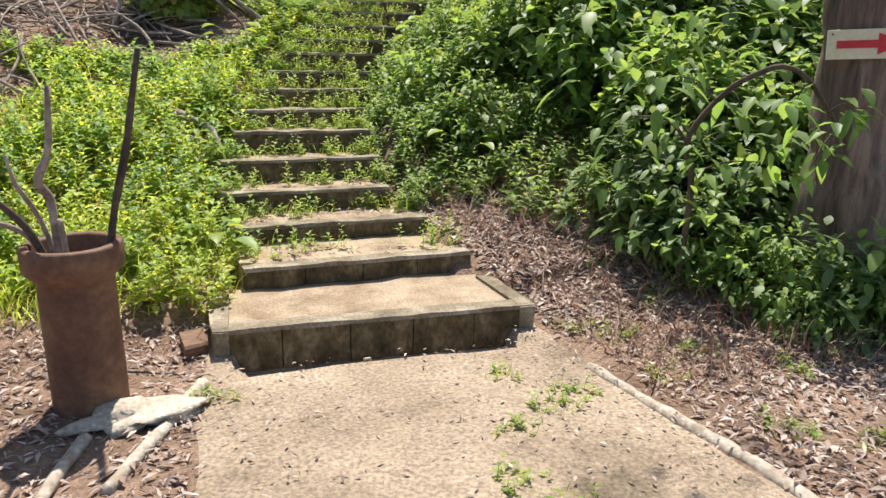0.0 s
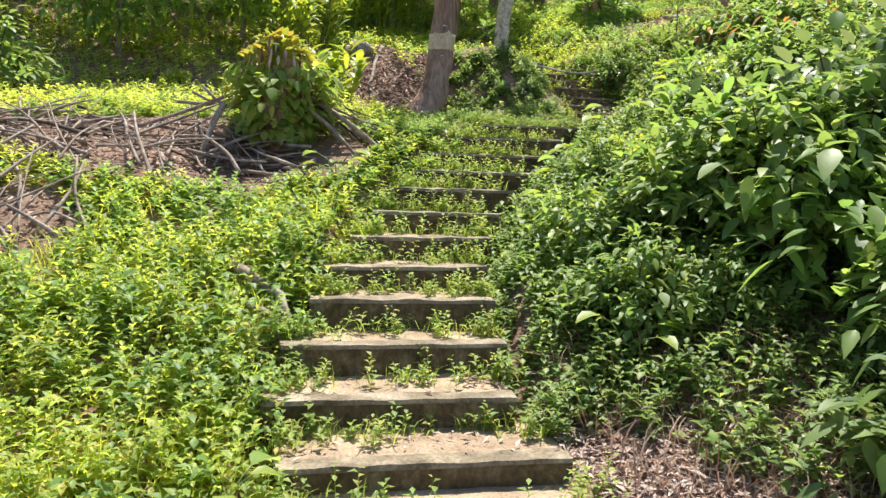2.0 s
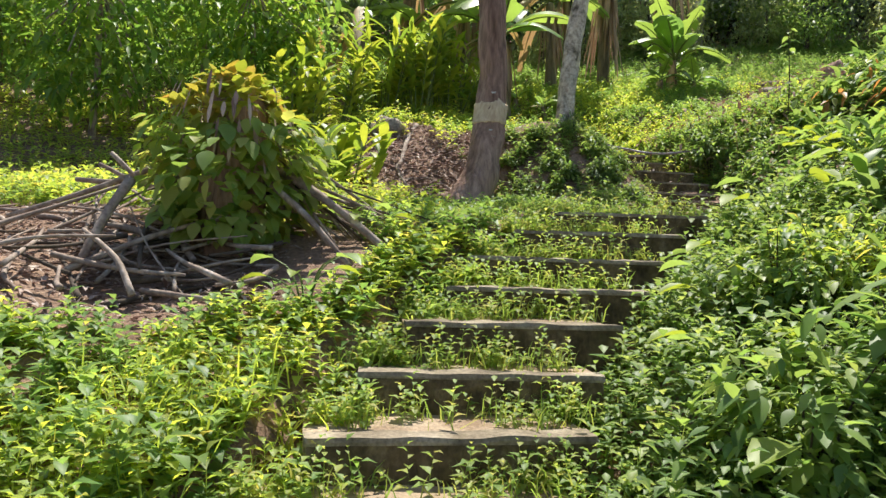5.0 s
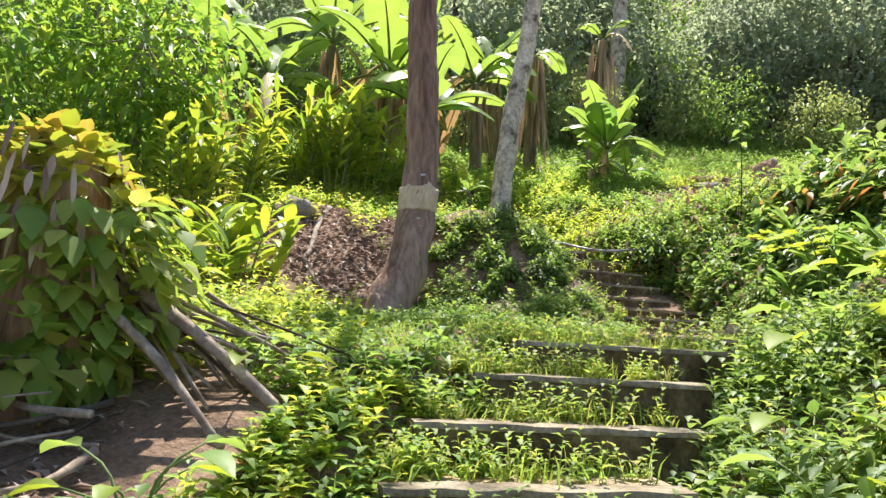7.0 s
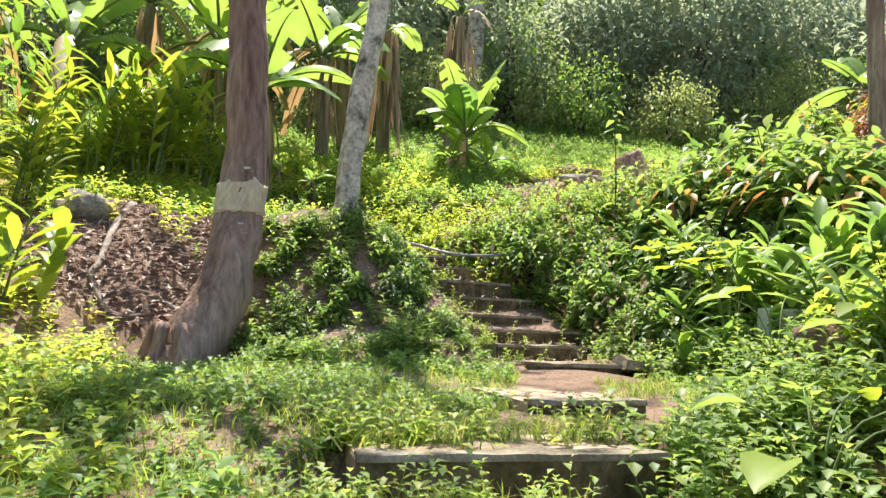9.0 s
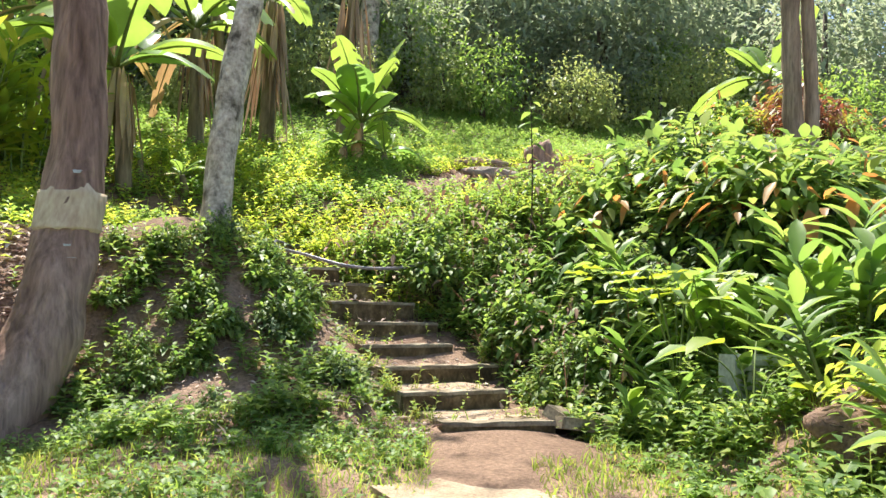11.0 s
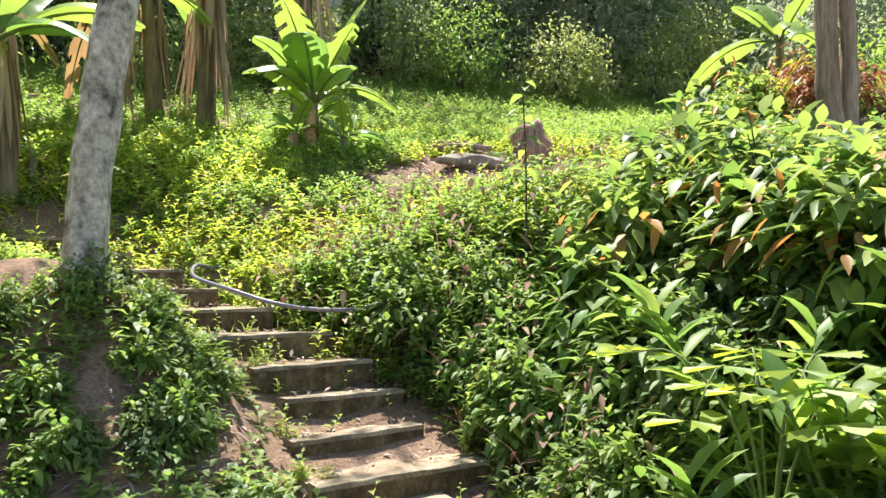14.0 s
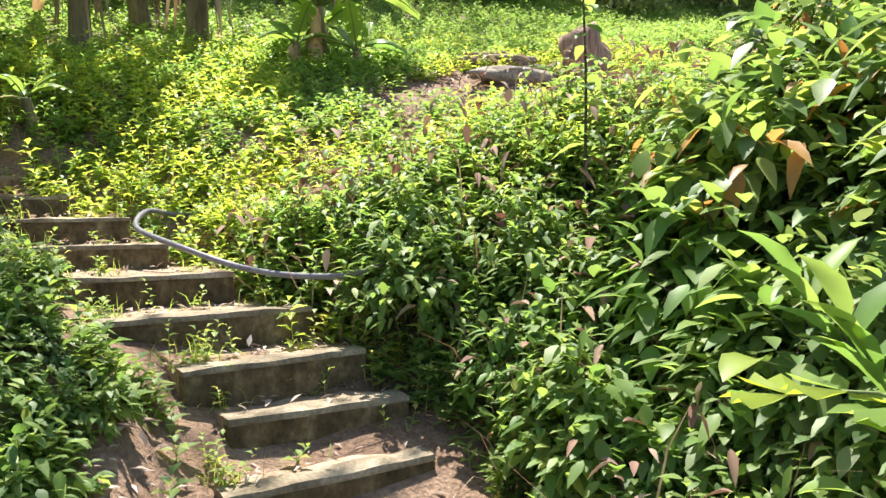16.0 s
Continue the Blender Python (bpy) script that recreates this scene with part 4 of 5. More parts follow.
def banana(x, y, stem, leaves, length, seed, label, dead=3, lean=0.05, steep=1.0, sag=(0.25, 0.95), broad=0.15, old=1):
    r = random.Random(seed)
    b = thing("banana_plant", pose(x, y, ground_z(x, y) - 0.05, 0, 0, r.uniform(0, 360)), label, "banana")
    rad = 0.05 + 0.035 * stem
    v, f = tube(spline([(0, 0, 0), (lean * 0.4, 0, stem * 0.5), (lean, 0, stem)], 10), np.linspace(rad, rad * 0.6, 11), 12, 0.25)
    mesh_object("stem", v, f, STEMBARK, b)
    top = Vector((lean, 0, stem))
    for k in range(leaves):
        a = k * 2.4 + r.uniform(-0.3, 0.3)
        aged = k < old
        rise = steep * (r.uniform(0.05, 0.35) if aged else 0.25 + 1.5 * k / leaves + r.uniform(-0.1, 0.2))
        L = length * r.uniform(0.65, 1.12) * (0.8 if aged else 1)
        W = L * broad * r.uniform(0.85, 1.15) * (0.5 if aged else 1)
        d = Vector((math.cos(a), math.sin(a), rise)).normalized()
        s = Vector((-math.sin(a), math.cos(a), 0))
        up = s.cross(d) if s.cross(d).z > 0 else d.cross(s)
        n, verts, faces = 22, [], []
        drop = r.uniform(*sag) * (1.25 if aged else max(0.35, 1.1 - 0.8 * k / leaves))
        tear = [1.0, 1.0]
        for i in range(n + 1):
            t = i / n
            c = top + d * L * t - Vector((0, 0, drop * L * t * t))
            w = W * (0.04 if t < 0.17 else max(0.03, math.sin(math.pi * min(1, 0.05 + (t - 0.17) / 0.87 * 0.95))) ** 0.5)
            fold = 0.30 + 0.1 * math.sin(9 * t + k)
            for j, side in enumerate((1, -1)):
                if r.random() < 0.2:
                    tear[j] = r.uniform(0.82, 1.05)
            wl, wr = w * tear[0], w * tear[1]
            verts += [c + s * wl + up * wl * (fold - 0.25 * drop) - Vector((0, 0, wl * 0.28)), c + s * wl * 0.5 + up * wl * 0.22, c,
                      c - s * wr * 0.5 + up * wr * 0.22, c - s * wr + up * wr * (fold - 0.25 * drop) - Vector((0, 0, wr * 0.28))]
            if i:
                p, q = 5 * (i - 1), 5 * i
                for m in range(4):
                    if i > 6 and m in (0, 3) and r.random() < 0.2:
                        continue
                    faces.append((p + m, p + m + 1, q + m + 1, q + m))
        lf = mesh_object("leaf", verts, faces, OLDBANANA if aged and old else BANANA, b, "yellowing torn old leaf" if aged and old else "")
        rib = [top + d * L * t - Vector((0, 0, drop * L * t * t + 0.006)) for t in np.linspace(0, 0.97, 9)]
        v, f = tube(rib, np.linspace(0.014 * length, 0.003, 9), 5)
        mesh_object("midrib", v, f, GREENSTEM, lf, "pale midrib")
    for k in range(dead):
        a = r.uniform(0, 6.28)
        L = stem * r.uniform(0.45, 0.85)
        fo = Foliage()
        m = 7
        p = np.array([(lean * 0.8 + math.cos(a) * rad * 1.1 + r.uniform(-0.04, 0.04), math.sin(a) * rad * 1.1 + r.uniform(-0.04, 0.04), stem * r.uniform(0.75, 1.0)) for t in range(m)])
        dd = np.array([(math.cos(a) * 0.12 + r.uniform(-0.1, 0.1), math.sin(a) * 0.12 + r.uniform(-0.1, 0.1), -1) for _ in range(m)])
        fo.straps(p, dd, np.array([L * r.uniform(0.6, 1.1) for _ in range(m)]), np.array([r.uniform(0.03, 0.09) for _ in range(m)]), 0.02)
        fo.object("dead_leaf", DEADBANANA, b, "hanging dry brown leaf")
    return b


for spec in ((0.9, 19.4, 1.5, 9, 2.3, 71), (2.6, 19.4, 1.8, 9, 2.3, 72), (4.6, 20.4, 1.9, 9, 2.3, 73), (1.7, 21.0, 2.2, 9, 2.4, 74), (3.6, 21.8, 2.2, 9, 2.3, 75), (5.4, 22.0, 2.2, 6, 1.8, 76), (-0.4, 20.6, 1.8, 7, 1.8, 77), (7.7, 22.3, 2.9, 4, 1.5, 78)):
    banana(*spec, "tall banana plant with arching torn leaves", 4, 0.2, 1.2, (0.35, 1.15), 0.15, 2)
banana(3.4, 18.6, 1.5, 9, 2.1, 83, "banana plant with drooping torn leaves above the steps", 4, 0.15)
banana(5.9, 21.2, 2.4, 3, 1.5, 84, "old banana stem hung with dead leaves", 9, 0.1)
sb = banana(6.72, 19.4, 0.65, 12, 1.65, 86, "small banana plant with upright bright leaves", 2, 0.05, 1.5, (0.3, 0.85), 0.165, 0)
v, f = tube(spline([(0.05, -0.05, 0.0), (0.07, -0.07, 0.3), (0.03, -0.04, 0.62)], 8), np.linspace(0.08, 0.05, 9), 9, 0.3)
mesh_object("dry_sheath", v, f, SHEATH, sb, "peeling orange-brown sheath")
banana(16.4, 19.6, 1.9, 6, 2.0, 80, "banana plant before the far thicket", 1, 0.05, 1.2, (0.3, 0.9), 0.18, 0)
banana(4.1, 18.6, 0.3, 5, 0.5, 81, "young banana sucker in the weeds", 0)
banana(3.6, 18.9, 0.25, 4, 0.45, 82, "young banana sucker in the weeds", 0)

for x, y, h, ln, sd in ((6.45, 19.25, 0.3, 0.8, 85), (7.1, 19.3, 0.25, 0.75, 87), (6.95, 19.75, 0.4, 0.9, 88)):
    banana(x, y, h, 6, ln, sd, "banana sucker at the foot of its parent", 1, 0.05, 1.1, (0.3, 0.9), 0.17, 0)

# twin-trunked tree by the far thicket
T3 = [(12.0, 15.9, 4.6), (12.0, 15.95, 6.3), (12.03, 16.0, 8.3), (12.1, 16.1, 11)]
t3, _ = tree("tree", T3, [0.17, 0.13, 0.12, 0.10], TANBARK, "pale twin-trunked tree by the far thicket", SHRUB, [((13.0, 17.2, 12.5), (2.4, 2.4, 2.0), 40, 24, 0.18)], 9)
v, f = trunk_mesh([(0.28, -0.05, 0), (0.30, -0.05, 1.5), (0.22, -0.05, 3.5), (0.5, 0, 6)], [0.13, 0.10, 0.09, 0.07], 14)
mesh_object("second_trunk", v, f, TANBARK, t3)
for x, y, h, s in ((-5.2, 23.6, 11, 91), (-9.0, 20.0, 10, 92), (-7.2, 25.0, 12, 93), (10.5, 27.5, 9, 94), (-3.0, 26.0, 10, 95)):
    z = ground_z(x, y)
    tree("tree", [(x, y, z - 0.1), (x + 0.1, y, z + h * 0.4), (x, y, z + h * 0.8)], [0.3, 0.22, 0.13], GREYBARK, "tall grey forest tree behind the clearing", HAZYLEAF,
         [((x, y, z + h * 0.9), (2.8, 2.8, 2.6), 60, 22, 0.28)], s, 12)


# ---------------------------------------------------------------- forest on the hill
def forest_master(mat, height, radius, clumps, per, leaf, seed):
    r = np.random.default_rng(seed)
    t = thing("forest_bush", pose(0, 0, 0), "", "bush")
    v, f = tube([(0, 0, -0.3), (0.05, 0, height * 0.4), (0, 0, height * 0.75)], [0.12, 0.09, 0.04], 8, 0.2)
    mesh_object("trunk", v, f, DARKSTICK, t)
    fo = Foliage()
    crown(fo, (0, 0, height * 0.58), (radius * 0.9, radius * 0.9, height * 0.42), int(clumps * 0.6), per, leaf, r, flat=1.0)
    crown(fo, (0, 0, height * 0.24), (radius, radius, height * 0.3), int(clumps * 0.4), per, leaf, r, flat=1.0)
    fo.object("crown", mat, t)
    return t


FOREST = [forest_master(HAZYLEAF, 4.2, 1.9, 230, 14, 0.24, 101), forest_master(HAZYLEAF, 5.0, 1.7, 230, 14, 0.26, 102), forest_master(FARLIGHT, 2.6, 1.5, 190, 13, 0.17, 103), forest_master(HERB, 3.2, 1.6, 200, 14, 0.19, 104)]
for o, w in zip(FOREST, ("forest bush on the hillside, green dulled for distance haze", "tall forest bush on the hillside, greyed for distance haze", "light green bush at the forest edge", "dense green bush at the forest edge")):
    tagged(o, w, "bush")
used = set()


def forest(kind, x, y, s):
    z = ground_z(x, y) - 0.2
    ob = copy_thing(FOREST[kind], Matrix.Identity(4)) if kind in used else FOREST[kind]
    used.add(kind)
    ob.matrix_basis = pose(x, y, z, 0, 0, rng.uniform(0, 360)) @ Matrix.Diagonal((s, s, s, 1))


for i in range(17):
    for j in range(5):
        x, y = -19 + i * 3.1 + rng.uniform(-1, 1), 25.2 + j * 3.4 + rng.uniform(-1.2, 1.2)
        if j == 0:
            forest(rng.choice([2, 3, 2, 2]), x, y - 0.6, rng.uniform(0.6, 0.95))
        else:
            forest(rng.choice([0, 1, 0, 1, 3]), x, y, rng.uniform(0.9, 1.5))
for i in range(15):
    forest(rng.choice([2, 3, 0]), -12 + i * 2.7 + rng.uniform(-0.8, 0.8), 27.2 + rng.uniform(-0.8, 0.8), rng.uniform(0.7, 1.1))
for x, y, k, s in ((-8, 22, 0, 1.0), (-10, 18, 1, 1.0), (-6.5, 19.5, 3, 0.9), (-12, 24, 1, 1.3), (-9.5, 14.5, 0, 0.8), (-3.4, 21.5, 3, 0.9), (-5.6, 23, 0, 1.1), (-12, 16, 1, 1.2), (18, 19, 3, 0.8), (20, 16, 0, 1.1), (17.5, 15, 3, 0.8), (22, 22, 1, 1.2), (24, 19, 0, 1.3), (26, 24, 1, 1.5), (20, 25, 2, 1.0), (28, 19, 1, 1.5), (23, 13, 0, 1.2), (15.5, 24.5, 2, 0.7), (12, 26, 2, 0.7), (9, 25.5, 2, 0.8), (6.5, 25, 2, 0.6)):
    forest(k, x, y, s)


# ---------------------------------------------------------------- ground cover
RG = np.random.default_rng(5)


def scatter(n, xs, ys, keep):
    x, y = RG.uniform(*xs, n), RG.uniform(*ys, n)
    k = keep(x, y)
    return x[k], y[k]


def herbs(f, x, y, height, per, leaf, slim=0.5, z=None):
    """Leafy weeds: leaves set spirally up short leaning stems."""
    n = len(x)
    base = np.stack([x, y, (land(x, y) if z is None else z) - 0.01], 1)
    H = height * RG.uniform(0.45, 1.25, n)
    lean = RG.normal(size=(n, 3)) * 0.25 + [0, 0, 1]
    axis = unit(lean) * H[:, None]
    pick = np.repeat(np.arange(n), per)
    t = np.tile(np.linspace(0.15, 1.0, per), n)
    a = np.tile(np.arange(per) * 2.4, n) + np.repeat(RG.uniform(0, 6.28, n), per)
    p = base[pick] + axis[pick] * t[:, None]
    d = np.stack([np.cos(a), np.sin(a), 0.25 + 0.55 * t + RG.normal(size=len(t)) * 0.2], 1)
    L = 1.4 * leaf * RG.uniform(0.55, 1.3, len(t)) * (1.15 - 0.45 * t)
    f.leaves(p, d, L, L * slim, 0.3, simple=True)
    f.blades(base, axis, H, np.full(n, 0.005), 0.0)


def grass(f, x, y, height, width=0.006, z=None):
    n = len(x)
    base = np.stack([x, y, (land(x, y) if z is None else z) - 0.01], 1)
    d = RG.normal(size=(n, 3)) * 0.38 + [0, 0, 1]
    f.blades(base, d, height * RG.uniform(0.4, 1.3, n), width * RG.uniform(0.6, 1.5, n), 0.45)


def patchy(x, y, scale, cut):
    """Keeps plants in uneven drifts."""
    v = np.array([noise.noise(Vector((a * scale, b * scale, 3.3))) for a, b in zip(x, y)])
    return v + RG.normal(size=len(x)) * 0.12 > cut


def left_edge(y):
    return np.interp(y, [3.9, 4.6, 5.2, 5.7, 6.2, 6.7, 7.1, 7.5, 8.0, 8.4, 8.9, 9.3, 9.8, 10.2], [0.0, 0.30, 0.36, 0.28, 0.38, 0.55, 0.66, 0.87, 1.03, 1.22, 1.42, 1.60, 1.92, 2.25])


def right_edge(y):
    return np.interp(y, [3.9, 4.6, 5.2, 5.7, 6.2, 6.7, 7.1, 7.6, 8.0, 8.4, 8.9, 9.3, 9.6, 10.1], [2.1, 2.0, 1.85, 1.68, 1.72, 1.74, 1.78, 1.9, 2.02, 2.22, 2.5, 2.75, 3.0, 3.4])


def cover(name, mat, build, label, category="weeds"):
    f = Foliage()
    build(f)
    tagged(f.object(name, mat), label, category, kind="stuff")


def bare(x, y):
    """Soil left bare by the brush pile."""
    return (((x + 0.6) / 1.7) ** 2 + ((y - 9.35) / 0.95) ** 2 < 1) | (((x + 1.7) / 0.7) ** 2 + ((y - 7.7) / 0.5) ** 2 < 1)


def b_left(f):
    x, y = scatter(6600, (-4.2, 1.9), (4.2, 9.6), lambda x, y: (x < left_edge(y) + 0.05) & ~bare(x, y) & (y > 4.4 - 0.25 * x))
    k = patchy(x, y, 1.4, -0.28)
    herbs(f, x[k], y[k], np.where(y[k] > 7.3, 0.14, 0.25), 10, 0.066, 0.45)
    x, y = scatter(16000, (-4.0, 1.2), (4.4, 8.0), lambda x, y: (x < left_edge(y) + 0.05) & ~bare(x, y))
    k = patchy(x, y, 1.0, 0.0)
    grass(f, x[k], y[k], 0.24, 0.007)


def b_left2(f):
    x, y = scatter(2600, (-4.5, 2.0), (4.8, 10.0), lambda x, y: (x < left_edge(y) + 0.12) & ~bare(x, y))
    k = patchy(x, y, 1.1, 0.0)
    herbs(f, x[k], y[k], np.where(y[k] > 7.4, 0.16, 0.32), 9, 0.085)
    x, y = scatter(900, (-3, 1.9), (6.6, 9.6), lambda x, y: (x < left_edge(y) + 0.1) & (x > left_edge(y) - 1.1) & ~bare(x, y))
    herbs(f, x, y, 0.2, 8, 0.075, 0.5)


cover("weeds", WEED, b_left, "sunlit yellow-green weeds beside the lower flight")
cover("weeds", HERB, b_left2, "mid-green leafy weeds beside the lower flight")


def b_right(f):
    x, y = scatter(3600, (1.6, 5.5), (4.9, 10.6), lambda x, y: (x > right_edge(y) - 0.05) & (x > 1.9 + np.clip(5.7 - y, 0, 2) * 0.9))
    herbs(f, x, y, 0.26, 9, 0.075)
    y = RG.uniform(5.5, 10.2, 700)
    x = right_edge(y) + RG.uniform(-0.06, 0.5, 700)
    herbs(f, x, y, 0.16, 8, 0.055)
    x, y = scatter(1100, (2.4, 6), (3.0, 5.4), lambda x, y: x > 3.1 + (4.8 - y) * 0.35)
    herbs(f, x, y, 0.22, 9, 0.06)


cover("weeds", SHRUB, b_right, "green weeds between the thicket and the steps")


def b_steps(f):
    xs, ys, zs = [], [], []
    for i, (lx, ly, rx, ry, z) in enumerate(STEPS_LOW):
        if i < 1:
            continue
        nz = STEPS_LOW[min(i + 1, 13)]
        n = 34 + 4 * i
        u = np.where(RG.random(n) < 0.45, RG.beta(0.6, 2.6, n), 1 - RG.beta(0.6, 2.8, n)) if i < 8 else np.where(RG.random(n) < 0.5, RG.beta(0.6, 2.0, n), RG.random(n))
        t = RG.beta(2.2, 1.0, n) * 0.95
        xs.append(lx + (rx - lx) * u)
        ys.append(ly + (ry - ly) * u + 0.12 + t * (nz[1] - ly - 0.14 if i < 13 else 0.4))
        zs.append(np.full(n, z))
    for lx, ly, rx, ry, z in STEPS_HIGH[1:]:
        n = 9
        u = np.where(RG.random(n) < 0.75, RG.beta(0.5, 4, n), 1 - RG.beta(0.5, 4, n))
        xs.append(lx + (rx - lx) * u)
        ys.append(ly + (ry - ly) * u + RG.uniform(0.15, 0.33, n))
        zs.append(np.full(n, z))
    x, y, z = np.concatenate(xs), np.concatenate(ys), np.concatenate(zs)
    herbs(f, x, y, 0.15, 8, 0.045, z=z)
    n = 5
    gx_, gy_, gz_ = np.repeat(x, n), np.repeat(y, n), np.repeat(z, n)
    grass(f, gx_ + RG.normal(size=len(gx_)) * 0.05, gy_ + RG.normal(size=len(gx_)) * 0.03, 0.12, 0.006, gz_)


cover("step_weeds", GRASS, b_steps, "grass tufts and small weeds growing on the steps")


def b_landing(f):
    x, y = scatter(52000, (-2.2, 6.5), (9.6, 13.3), lambda x, y: (off_axis(x, y) < -0.45) | (off_axis(x, y) > 0.55) | ((y > 10.35) & (y < 10.95)) | ((y > 11.3) & (y < 11.9) & (off_axis(x, y) > 0.1)))
    k = ~bare(x, y)
    grass(f, x[k], y[k], 0.085, 0.006)


def b_landing_herbs(f):
    x, y = scatter(5200, (-2.2, 6.5), (9.6, 13.6), lambda x, y: ((off_axis(x, y) < -0.5) | (off_axis(x, y) > 0.6)) & ~bare(x, y))
    k = patchy(x, y, 1.2, -0.15)
    herbs(f, x[k], y[k], 0.10, 7, 0.05, 0.55)


def off_axis(x, y):
    return x - stair_axis(y)


cover("grass", GRASS, b_landing, "short green grass on the landing", "grass")
cover("weeds", HERB, b_landing_herbs, "low clover-like weeds in the landing grass")


def b_upper(f):
    x, y = scatter(8000, (0.8, 10.5), (14.4, 20.5), lambda x, y: ((np.abs(off_axis(x, y) - 0.05) > 0.5) | (y > 18.4)) & ((x - 1.75) ** 2 + (y - 15.3) ** 2 > 0.8) & (((x - 8.2) / 1.7) ** 2 + ((y - 17.75) / 0.9) ** 2 > 1) & (y > 15.6 - 1.1 * (x > 4.9)) & ((x - 3.5) ** 2 + (y - 15.1) ** 2 > 0.35))
    k = patchy(x, y, 1.1, -0.05)
    herbs(f, x[k], y[k], 0.2, 10, 0.062)
    x, y = scatter(500, (0.8, 9.5), (15.0, 20.0), lambda x, y: ((x > 4.9) | (x < 2.6) | (y > 17.2)) & ((x < 5.8) | (y < 16.2)))
    herbs(f, x, y, 0.32, 12, 0.09, 0.4)
    x, y = scatter(9000, (2.0, 9.5), (15.6, 20.0), lambda x, y: (x > 5.0) | (y > 17.2))
    k = patchy(x, y, 0.9, 0.15) & ((x < 6.2) | (y < 16.3) | (y > 18.8))
    grass(f, x[k], y[k], 0.26, 0.008)


def b_upper_green(f):
    x, y = scatter(7000, (0.8, 10.5), (14.4, 20.5), lambda x, y: ((np.abs(off_axis(x, y) - 0.05) > 0.5) | (y > 18.4)) & ((x - 1.75) ** 2 + (y - 15.3) ** 2 > 0.8) & (((x - 8.2) / 1.7) ** 2 + ((y - 17.75) / 0.9) ** 2 > 1) & (y > 15.6 - 1.1 * (x > 4.9)) & ((x - 3.5) ** 2 + (y - 15.1) ** 2 > 0.35))
    k = ~patchy(x, y, 1.1, 0.08)
    herbs(f, x[k], y[k], 0.18, 9, 0.07)
    x, y = scatter(1500, (2.2, 5.4), (15.4, 18.6), lambda x, y: (np.abs(off_axis(x, y)) > 0.52) & (np.abs(off_axis(x, y)) < 1.5) & ((x - 3.5) ** 2 + (y - 15.1) ** 2 > 0.2))
    herbs(f, x, y, 0.13, 9, 0.055)
    x, y = scatter(800, (4.6, 9.5), (14.2, 16.1), lambda x, y: off_axis(x, y) > 0.6)
    herbs(f, x, y, 0.38, 13, 0.095, 0.4)


def b_clearing(f):
    x, y = scatter(12000, (-6, 20), (18.5, 26.5), lambda x, y: ((x - 8.6) / 1.5) ** 2 + (y - 18.1) ** 2 > 1.6)
    herbs(f, x, y, 0.2, 8, 0.085)
    x, y = scatter(1900, (8.0, 18), (11.5, 19), lambda x, y: ((x - 8.6) / 1.5) ** 2 + (y - 18.1) ** 2 > 1.6)
    herbs(f, x, y, 0.22, 9, 0.085)


def b_meadow(f):
    x, y = scatter(26000, (-8, 20), (13.5, 29), lambda x, y: ((x < 0.6) | (y > 18)) & (((x - 8.6) / 1.5) ** 2 + (y - 18.1) ** 2 > 1.3))
    grass(f, x, y, 0.2, 0.013)


def b_leftfar(f):
    x, y = scatter(2700, (-6, 1.6), (10.0, 18), lambda x, y: ~bare(x, y) & ((x - 1.6) ** 2 + (y - 15.2) ** 2 > 0.9))
    herbs(f, x, y, 0.2, 9, 0.075)


cover("weeds", WEED, b_upper, "bright sunlit weeds above the upper flight")
cover("weeds", HERB, b_upper_green, "mid-green leafy weeds above the upper flight")
cover("weeds", HERB, b_clearing, "green ground cover in the clearing")
cover("grass", GRASS, b_meadow, "longer meadow grass in the clearing", "grass")
cover("weeds", WEED, b_leftfar, "sunlit weeds behind the brush pile")


def b_bank(f):
    x, y = scatter(1500, (2.2, 4.6), (12.9, 15.2), lambda x, y: (off_axis(x, y) < -0.5))
    k = patchy(x, y, 1.5, 0.12)
    herbs(f, x[k], y[k], 0.16, 8, 0.075, 0.5)
    x, y = scatter(3200, (5.0, 8.5), (11.2, 16.0), lambda x, y: off_axis(x, y) > 0.5)
    herbs(f, x, y, 0.22, 9, 0.08, 0.46)


cover("weeds", SHRUB, b_bank, "dark green herbs on the shaded banks")


def b_dead(f):
    x, y = scatter(1300, (5.0, 8.8), (12.6, 16.4), lambda x, y: off_axis(x, y) > 0.55)
    n = len(x)
    p = np.stack([x, y, land(x, y) + RG.uniform(0.02, 0.55, n)], 1)
    L = RG.uniform(0.05, 0.13, n)
    f.leaves(p, RG.normal(size=(n, 3)) * [1, 1, 0.6] + [0, 0, -0.4], L, L * RG.uniform(0.25, 0.5, n), 0.3, 0.15)
    x, y = scatter(1500, (5.0, 8.5), (12.6, 16.2), lambda x, y: off_axis(x, y) > 0.55)
    n = len(x)
    f.blades(np.stack([x, y, land(x, y)], 1), RG.normal(size=(n, 3)) * 0.5 + [0, 0, 0.9], RG.uniform(0.25, 0.75, n), RG.uniform(0.004, 0.009, n), 0.3)


cover("dead_growth", DRYGRASS, b_dead, "dry brown stems and withered leaves in the bank's growth", "dead leaves")


def litter(f, x, y, size, z=None):
    n = len(x)
    p = np.stack([x, y, (land(x, y) if z is None else z) + RG.uniform(0.004, 0.025, n)], 1)
    d = np.stack([RG.normal(size=n), RG.normal(size=n), RG.normal(size=n) * 0.25], 1)
    L = size * RG.uniform(0.4, 1.3, n)
    f.leaves(p, d, L, L * RG.uniform(0.1, 0.45, n), 0.1, 0.1, True)


